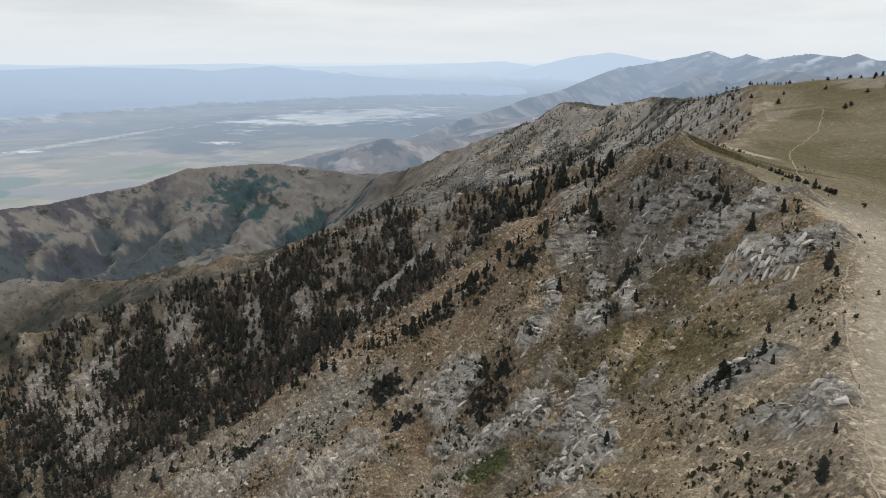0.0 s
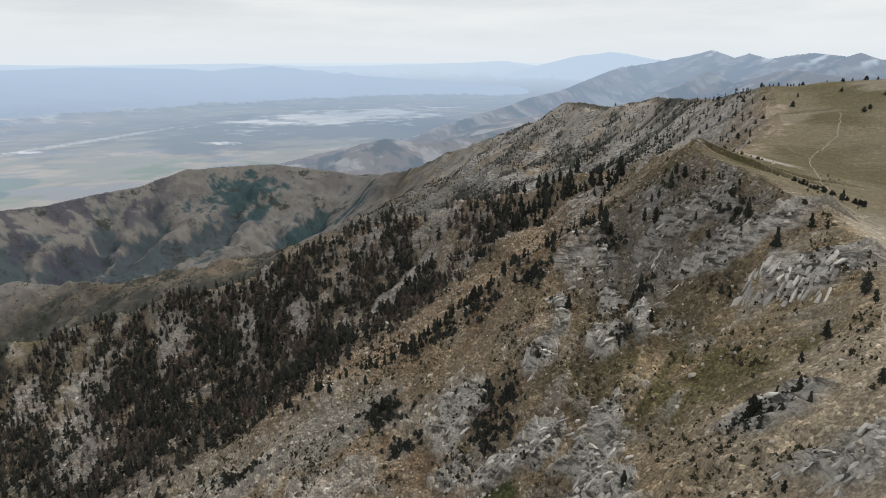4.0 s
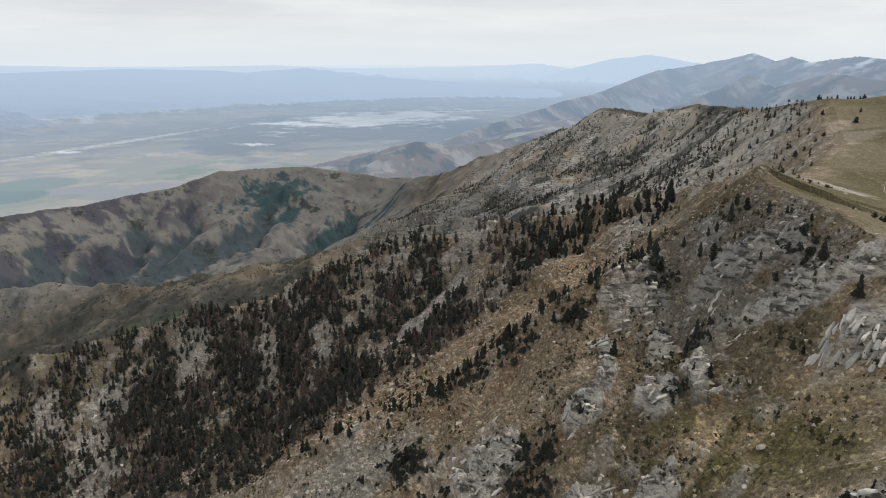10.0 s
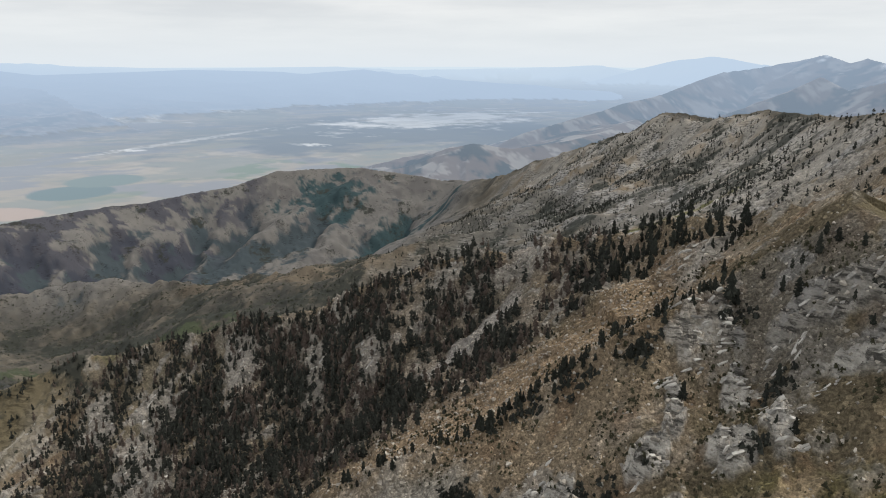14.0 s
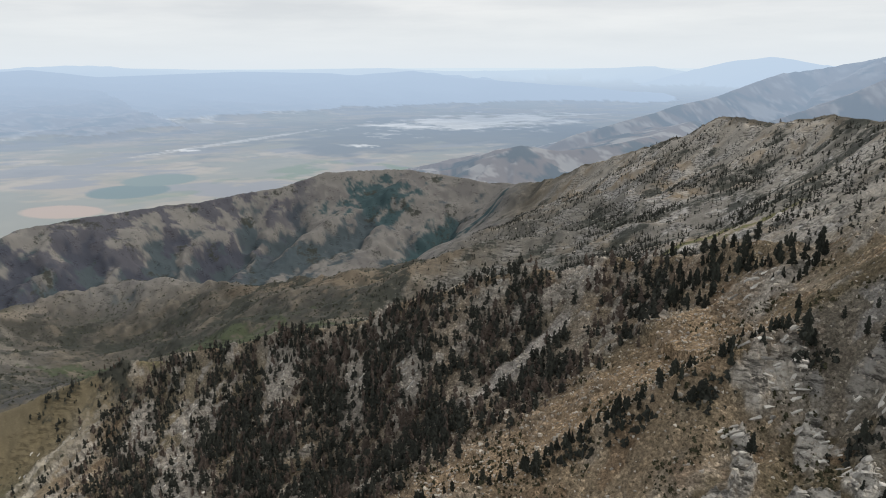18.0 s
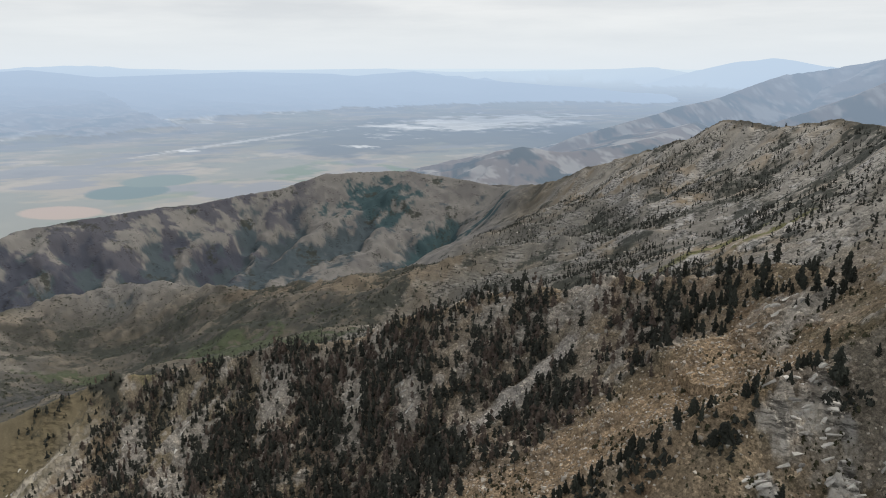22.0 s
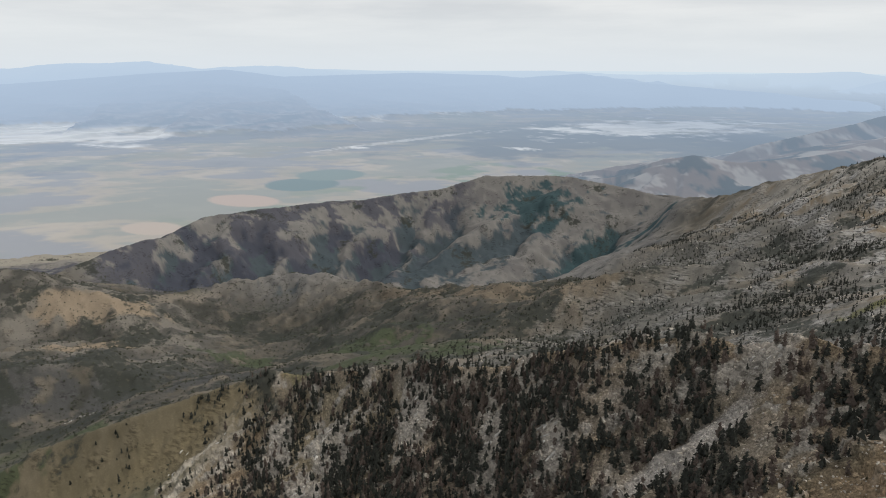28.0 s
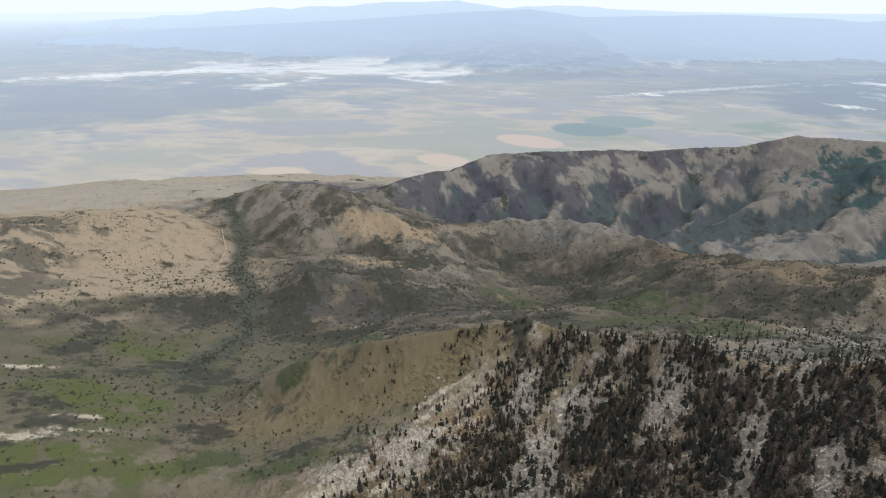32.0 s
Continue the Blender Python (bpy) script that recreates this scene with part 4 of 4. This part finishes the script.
# pines that stand alone in the bowl and on the top: x, y, height
SHOULDER_PINES = [(84, 367, 9.4), (90, 366, 6.3), (97, 359, 5.6), (67, 376, 5.8), (72, 365, 7.8), (76, 358, 9.2), (76, 371, 4.8), (108, 326, 10.1), (113, 305, 9.6), (124, 301, 6.8),
                  (110, 347, 3.6), (103, 355, 3.7), (90, 341, 4.5), (83, 355, 3.7), (128, 296, 4.1), (151, 335, 5.5), (79, 369, 5), (87, 372, 6), (94, 332, 5)]
CLIFF_PINES = [(53, 369, 14), (57, 373, 8), (27, 360, 8), (18, 354, 8.5), (14, 354, 7.6), (8, 356, 6.1), (-5, 360, 6.2), (-11, 356, 6.2), (-17, 356, 6.2), (-44, 350, 12.6), (-37, 362, 6.5), (-31, 356, 4.7)]
BOWL_PINES = [(66, 333, 8.8), (65, 304, 6.8), (60, 308, 4.1), (33, 334, 8.8), (107, 241, 6.9), (98, 236, 4.5), (92, 301, 5.4), (95, 299, 4), (78, 219, 9.5), (80, 219, 6.3), (88, 213, 5.2), (89, 208, 5.1),
              (103, 200, 4.9), (122, 251, 8.3), (121, 242, 4.6), (73, 138, 7.5), (84, 156, 3.3), (74, 183, 3.7), (42, 224, 6.6), (-3, 303, 6), (4, 301, 7), (-56, 322, 8), (-60, 316, 8), (-52, 318, 7), (-3, 289, 6), (3, 288, 5)]
for x, y, hh in SHOULDER_PINES:
    pine(x, y, hh, "dark pine on the scree of the rocky shoulder", "pines on the shoulder")
for x, y, hh in CLIFF_PINES:
    pine(x, y, hh, "tall dark pine on the brink of the cliff", "pines along the spur")
for x, y, hh in BOWL_PINES:
    pine(x, y, hh, "lone dark pine among the rocks of the bowl", "pines in the bowl")
for k in range(22):     # the row of low bushes on the rim
    pine(136 + 1.15 * k + rng.uniform(-0.8, 0.8), 352 - 0.85 * k + rng.uniform(-1.6, 1.6), rng.uniform(1.6, 3.0), "low bushy pine on the grassy rim", "pines on the rim", bushy=2.2)
for k in range(34):
    f = k / 33
    pine(246 + 120 * f + rng.uniform(-6, 6), 728 - 105 * f + rng.uniform(-16, 10), rng.uniform(2.6, 5.0), "dark pine on the skyline of the grassy top", "pines on the skyline", bushy=1.5)
for x, y in ((188, 590), (193, 588), (199, 586), (205, 588), (262, 552), (270, 560), (300, 600), (235, 610), (250, 640), (228, 655), (300, 560), (320, 610), (285, 640)):
    pine(x, y, rng.uniform(3.5, 5.5), "small dark pine on dry grass", "pines on the top", bushy=1.9)

for k in range(30):
    f = rng.uniform(0, 1)
    pine(-500 - 200 * f + rng.uniform(-10, 10), 650 - 105 * f - abs(rng.normal(0, 28)), rng.uniform(3, 6.5), "scattered dark pine on the dry grassy spur", "pines on the grassy spur")

# the line of pines down the near spur
gB = np.random.default_rng(31)
for k in range(105):
    f = gB.uniform(0, 1) ** 0.9
    i = f * 5.999
    a, b = SPUR_B[2 + int(i)], SPUR_B[3 + int(i)]
    t = i - int(i)
    off = gB.normal(1, 3.5)
    pine(a[0] + t * (b[0] - a[0]), a[1] + t * (b[1] - a[1]) + off + 2, gB.uniform(3, 7.5), "dark pine on the crest of the rocky spur", "pines along the spur")


def forest_share(x, y):
    """How thick the wood stands on the face of the long spur."""
    h, west, da, db, far = shape(x, y)
    reach = np.clip(70 - 1.15 * x, 28, 360)
    m = smooth(-6, 6, da) * smooth(reach, reach * 0.7, da) * smooth(-620, -400, x - 0.3 * np.maximum(da, 0) + 70 * fbm(x, y, 60, 3, 721)) * smooth(85, 40, x)
    m = m * np.where((db > -34) & (x > -105), 0.05, 1) * (0.55 + 0.45 * smooth(-30, -70, x))
    # bare chutes run straight down the face
    chute = fbm(x * 1.0 + 0.35 * y, y * 0.22, 42, 3, 701) + 0.45 * fbm(x, y, 30, 3, 711)
    m = m * (0.2 + 0.78 * smooth(0.55, -0.1, chute + 0.12 * smooth(-180, -380, x)))
    m = m * (1 - 0.5 * smooth(110, 250, da)) * (1 - 0.35 * smooth(-330, -430, x))
    u, v = (x + 76) * 0.77 + (y - 482) * 0.64, (y - 482) * 0.77 - (x + 76) * 0.64
    m = m * smooth(0.8, 1.2, np.hypot(u / 40, v / 11))
    for rx, ry, a, b, turn in WOOD_ROCKS:
        m = m * (1 - 0.75 * spot(x, y, rx, ry, a, b, turn))
    return np.clip(m, 0, 1), da


gF = np.random.default_rng(41)
fx, fy = spots(39000, -680, 90, 250, 690, gF)
share, fda = forest_share(fx, fy)
keep = gF.uniform(0, 1, len(fx)) < share
fx, fy = fx[keep], fy[keep]
fh = gF.uniform(4.8, 11.0, len(fx)) * np.where(gF.uniform(0, 1, len(fx)) < 0.33, 0.5, 1)
near = np.argsort(-fx)[:120]
for k in near:
    pine(float(fx[k]), float(fy[k]), float(fh[k]), "dark pine in the wood on the spur's face", "pines of the wood")
plant_all()
rest = np.setdiff1d(np.arange(len(fx)), near)
fx, fy, fh = fx[rest], fy[rest], fh[rest]
fz = height(fx, fy) - 0.3
light_trees = []
for k in range(6):
    v, f = tuft_cloud(1.0, gF.uniform(0.20, 0.30), 30, 0.15, 800 + k, gF.uniform(-0.05, 0.05), (0.6, 0.8, 0.5)[k % 3])
    light_trees.append((v, f[:90]))
turns, picks = gF.uniform(0, 6.28, len(fx)), gF.integers(0, 6, len(fx))
dead = gF.uniform(0, 1, len(fx)) < 0.16 + 0.4 * smooth(0.0, 0.4, fbm(fx, fy, 45, 3, 731))
wood = joined("pine_wood", light_trees, fx[~dead], fy[~dead], fz[~dead], fh[~dead], turns[~dead], M_NEEDLE_MASS, picks[~dead])
tagged(wood, "dense dark pine wood on the long spur", "wood", kind="stuff")
brown_wood = joined("dead_pine_wood", light_trees, fx[dead], fy[dead], fz[dead], fh[dead], turns[dead], M_DEAD, picks[dead])
tagged(brown_wood, "scattered brown dead pines in the wood", "wood", kind="stuff")
snag = trunk_shape(1.0, 900)
n_snag = 700
sx, sy = spots(4200, -520, 60, 330, 660, gF)
sk = np.nonzero(gF.uniform(0, 1, 4200) < forest_share(sx, sy)[0])[0][:n_snag]
snags = joined("bare_snags", [snag], sx[sk], sy[sk], height(sx[sk], sy[sk]) - 0.2, gF.uniform(4, 8, len(sk)), gF.uniform(0, 6.28, len(sk)), M_BARK, np.zeros(len(sk), int))
tagged(snags, "bare grey dead trunks standing in the wood", "dead trees", kind="stuff")

# thin woods on the north slope of the main crest, and brush on the hills
gN = np.random.default_rng(51)
nx, ny = spots(30000, -480, 330, 480, 2300, gN)
_, nwest, nda, _, _ = shape(nx, ny)
dense = smooth(0.0, 0.35, fbm(nx, ny, 130, 4, 251) + 0.1) * (0.35 + 0.65 * smooth(60, 190, nwest)) * smooth(640, 300, nwest) * smooth(30, 60, -nda)
keep = gN.uniform(0, 1, len(nx)) < 0.12 + 0.85 * dense * (nwest > 3) * (nda < -20)
keep &= (nwest > 2) & (nda < -12)
nx, ny = nx[keep], ny[keep]
nh = gN.uniform(3.0, 8.5, len(nx))
small_trees = [(v[:72], f[np.max(f, 1) < 72]) for v, f in light_trees]
north_wood = joined("north_wood", small_trees, nx, ny, height(nx, ny) - 0.4, nh, gN.uniform(0, 6.28, len(nx)), M_NEEDLE_MASS, gN.integers(0, 6, len(nx)))
tagged(north_wood, "thin dark pines scattered over grey granite slopes", "wood", kind="stuff")

bushes = []
for k in range(5):
    v, f = tuft_cloud(1.0, 0.62, 7, 0.46, 950 + k, 0, 0.5)
    bushes.append((v, f))
gS = np.random.default_rng(61)
bx2, by2 = spots(30000, -170, 180, 120, 430, gS)
_, w2, _, _, _ = shape(bx2, by2)
keep = gS.uniform(0, 1, len(bx2)) < smooth(-0.1, 0.45, fbm(bx2, by2, 26, 3, 961)) * np.where(w2 > 0, 0.8, 0.05)
bx2, by2 = bx2[keep], by2[keep]
low = joined("low_shrubs", bushes, bx2, by2, height(bx2, by2) - 0.1, 0.5 + 0.42 * gS.exponential(1.0, len(bx2)).clip(0, 3.5), gS.uniform(0, 6.28, len(bx2)), M_BOWL_SHRUB, gS.integers(0, 5, len(bx2)))
tagged(low, "low grey-green shrubs dotted over the bowl", "shrubs", kind="stuff")
thick_x, thick_y = [], []
for x, y, a, n in ((0, 302, 11, 80), (-56, 320, 12, 90), (-3, 288, 9, 60), (-42, 300, 8, 40), (54, 303, 5, 20), (82, 218, 8, 36), (65, 332, 8, 30), (-8, 357, 9, 36), (56, 367, 7, 30), (20, 355, 9, 36), (-28, 356, 8, 36), (104, 338, 9, 30), (-130, 320, 12, 60)):
    thick_x.append(gS.normal(x, a * 0.55, n))
    thick_y.append(gS.normal(y, a * 0.4, n))
thick_x, thick_y = np.concatenate(thick_x), np.concatenate(thick_y)
thicket = joined("dark_thickets", bushes, thick_x, thick_y, height(thick_x, thick_y) - 0.2, gS.uniform(1.2, 3.0, len(thick_x)), gS.uniform(0, 6.28, len(thick_x)), M_NEEDLE_MASS, gS.integers(0, 5, len(thick_x)))
tagged(thicket, "dark low pine thickets between the rocks", "shrubs", kind="stuff")
hx, hy = spots(66000, -2300, -250, 120, 1900, gS)
keep = (np.hypot(hx, hy) > 750) & (gS.uniform(0, 1, len(hx)) < 0.04 + 0.6 * smooth(-0.1, 0.3, fbm(hx, hy, 190, 5, 261) + 0.25 * fbm(hx, hy, 40, 3, 971)) + 0.5 * smooth(230, 120, crest_line(hx, hy, HILL_E, 40)[0]) + 0.5 * smooth(500, 250, crest_line(hx, hy, SPUR_C, 40)[0]) * smooth(0.3, -0.1, fbm(hx, hy, 60, 5, 265, 0.65)))
_, _, hda, _, _ = shape(hx, hy)
keep |= (gS.uniform(0, 1, len(hx)) < 0.55) & (hx > -1250) & (hx < -560) & (hy < 560) & (fbm(hx, hy, 60, 3, 973) > 0.05)
keep &= (np.abs(hda) > 60) | (hx < -760)
hx, hy = hx[keep], hy[keep]
brush = joined("hill_brush", bushes, hx, hy, height(hx, hy) - 0.3, 1.2 + 1.1 * gS.exponential(1.0, len(hx)).clip(0, 3.5), gS.uniform(0, 6.28, len(hx)), M_SHRUB, gS.integers(0, 5, len(hx)), np.full(len(hx), 0.7))
g2 = np.random.default_rng(65)
cr = g2.uniform(0, 7.999, 900)
ci = cr.astype(int)
ca, cb = np.array(CREEK)[ci + 1], np.array(CREEK)[np.minimum(ci + 2, len(CREEK) - 1)]
cxy = ca[:, :2] + (cr - ci)[:, None] * (cb - ca)[:, :2] + g2.normal(0, 8, (900, 2))
creek_brush = joined("creek_brush", bushes, cxy[:, 0], cxy[:, 1], height(cxy[:, 0], cxy[:, 1]) - 0.3, g2.uniform(1.4, 3.6, 900), g2.uniform(0, 6.28, 900), M_SHRUB, g2.integers(0, 5, 900))
tagged(creek_brush, "dark green willow brush along the winding creek", "brush", kind="stuff")
tagged(brush, "dark brush in patches over the lower hills", "brush", kind="stuff")

# ---- rock: outcrops of tilted slabs, and loose stones ----
slabs = [raw_mesh("slab", *lump(1000 + k, 12, 0.9), M_ROCK) for k in range(9)]


def outcrop(x, y, length, depth, count, strike, tall=1.0, upright=False, label="pale grey granite outcrop of tilted slabs"):
    c, s = math.cos(radians(strike)), math.sin(radians(strike))
    u, v = rng.uniform(-0.5, 0.5, count) * length, rng.uniform(-0.5, 0.5, count) * depth
    if upright:     # fins side by side, in three uneven ranks
        k = np.arange(count)
        u, v = ((k // 3) / (count / 3) - 0.5 + rng.uniform(-0.01, 0.01, count)) * length, ((k % 3) / 3 - 0.35 + rng.uniform(-0.12, 0.12, count)) * depth
    px, py = x + c * u - s * v, y + s * u + c * v
    ax, ay = (-s, c) if upright else (c, s)     # the way in which each slab is long
    z = height(np.concatenate([px, px + 3 * ax, px - 3 * ax, [x]]), np.concatenate([py, py + 3 * ay, py - 3 * ay, [y]]))
    z0, tilt = float(z[-1]), np.arctan((z[count:2 * count] - z[2 * count:3 * count]) / 6.0)
    rock = new("rock_outcrop")
    rock.location = (x, y, z0)
    tagged(rock, label, "rock", "outcrops on the slopes")
    for k in range(count):
        if upright:     # ribs that lie down the slope, side by side
            size = (rng.uniform(1.3, 2.4), rng.uniform(5.5, 10.0), tall * rng.uniform(1.6, 2.8))
            turn = (tilt[k] + rng.uniform(-0.05, 0.05), rng.uniform(-0.2, 0.2), radians(strike) + rng.uniform(-0.18, 0.18))
        else:
            k2 = min(1.0, max(0.5, depth / 14.0))
            size = (k2 * rng.uniform(2.4, 6.5), k2 * rng.uniform(1.1, 2.8), k2 * tall * rng.uniform(1.0, 2.2))
            turn = (rng.uniform(-0.5, 0.1), -tilt[k] + rng.uniform(-0.15, 0.15), radians(strike) + rng.uniform(-0.25, 0.25))
        part("slab", slabs[int(rng.integers(9))], rock, (px[k] - x, py[k] - y, z[k] - z0 - (0.02 if upright else 0.2) * size[2]), turn, size)
    return rock


outcrop(112, 283, 38, 16, 54, -50, 1.0, True, "pale grey fluted granite cliff in the bowl")
for x, y, a, b, turn in ROCK_ZONES:
    if (x, y) != (114, 285):
        outcrop(x, y, 1.9 * b, 1.9 * a, int(14 + 0.16 * a * b), turn - 68)
for x, y, a, b, turn in WOOD_ROCKS:
    outcrop(x, y, 1.4 * b, 1.5 * a, 16, turn - 70, rng.uniform(0.9, 1.3), False, "pale granite outcrop among the pines")
for x, y in ((-1040, 760), (-1062, 742), (-1075, 770)):
    outcrop(x, y, 26, 14, 7, 30, 3.2, False, "large pale rock knob above the brushy hollow")

stones = [lump(1100 + k, 6, 0.75) for k in range(8)]
gR = np.random.default_rng(71)
tx, ty = spots(85000, -360, 150, 120, 640, gR)
_, w3, da3, db3, _ = shape(tx, ty)
rk = rockiness(tx, ty, w3, da3, db3)
orange = smooth(60, 25, np.abs(db3 + 38)) * smooth(-130, -90, tx) * smooth(58, 36, tx)
keep = gR.uniform(0, 1, len(tx)) < np.where(w3 > 2, 0.12 + 0.42 * rk + 0.45 * orange, 0.01)
tx, ty = tx[keep], ty[keep]
tsz = 0.5 + 0.35 * gR.exponential(1.0, len(tx)).clip(0, 6)
scree = joined("loose_stones", stones, tx, ty, height(tx, ty) + 0.05 * tsz, tsz * 1.3, gR.uniform(0, 6.28, len(tx)), M_STONE, gR.integers(0, 8, len(tx)))
tagged(scree, "loose pale stones and boulders strewn down the slopes", "stones", kind="stuff")


# ---- the footpath along the rim ----
def path_strip(name, points, width):
    pts = []
    for (ax, ay), (bx3, by3) in zip(points, points[1:]):
        n = max(2, int(math.hypot(bx3 - ax, by3 - ay) / 1.2))
        pts += [(ax + (bx3 - ax) * k / n, ay + (by3 - ay) * k / n) for k in range(n)]
    p = np.array(pts)
    p[:, 0] += 1.2 * fbm(p[:, 0], p[:, 1], 9, 2, 1201)
    d = np.gradient(p, axis=0)
    d /= np.linalg.norm(d, axis=1, keepdims=True)
    w = width * (0.8 + 0.5 * np.abs(fbm(p[:, 0], p[:, 1], 6, 2, 1211)))
    side = np.stack([-d[:, 1], d[:, 0]], 1) * w[:, None] * 0.5
    rows = np.stack([p - side, p + side], 1).reshape(-1, 2)
    z = height(rows[:, 0], rows[:, 1]).reshape(-1, 2).max(1).repeat(2) + 0.16
    k = np.arange(len(p) - 1)[:, None] * 2
    return mesh_object(name, np.column_stack([rows, z]), k + np.array([[0, 1, 3, 2]]), M_PATH)


M_PATH = plain_material("pale_trodden_dust", (0.29, 0.25, 0.195), 0.2, 1.0)
TRACK = [(70, 105), (85, 144), (91, 157), (101, 181), (109, 207), (120, 236), (129, 249), (153, 292), (148, 332), (159, 377), (183, 447), (223, 503), (252, 565)]
footpath = path_strip("footpath", TRACK, 0.5)
track = path_strip("dirt_track", [(-1960, 800), (-1871, 771), (-1751, 736), (-1689, 699), (-1609, 655)], 3.2)
tagged(track, "pale dirt track over yellow grass", "path", kind="structure")
tagged(footpath, "narrow pale trodden footpath along the grassy rim", "path", kind="structure")

# granite knobs over the north slope and the middle ridge
gK = np.random.default_rng(81)
kx, ky = spots(9000, -450, 320, 480, 2100, gK)
_, kw, kda, _, _ = shape(kx, ky)
keep = (kw > 4) & (kda < -15) & (gK.uniform(0, 1, len(kx)) < 0.05 + 0.5 * smooth(0.1, 0.4, fbm(kx, ky, 55, 5, 247, 0.6)))
kx, ky = kx[keep], ky[keep]
ks = 0.8 + 1.0 * gK.exponential(1.0, len(kx)).clip(0, 4)
knobs = joined("granite_knobs", stones, kx, ky, height(kx, ky), ks * 1.5, gK.uniform(0, 6.28, len(kx)), M_STONE, gK.integers(0, 8, len(kx)))
tagged(knobs, "pale granite knobs and blocks over the north slope", "rocks", kind="stuff")
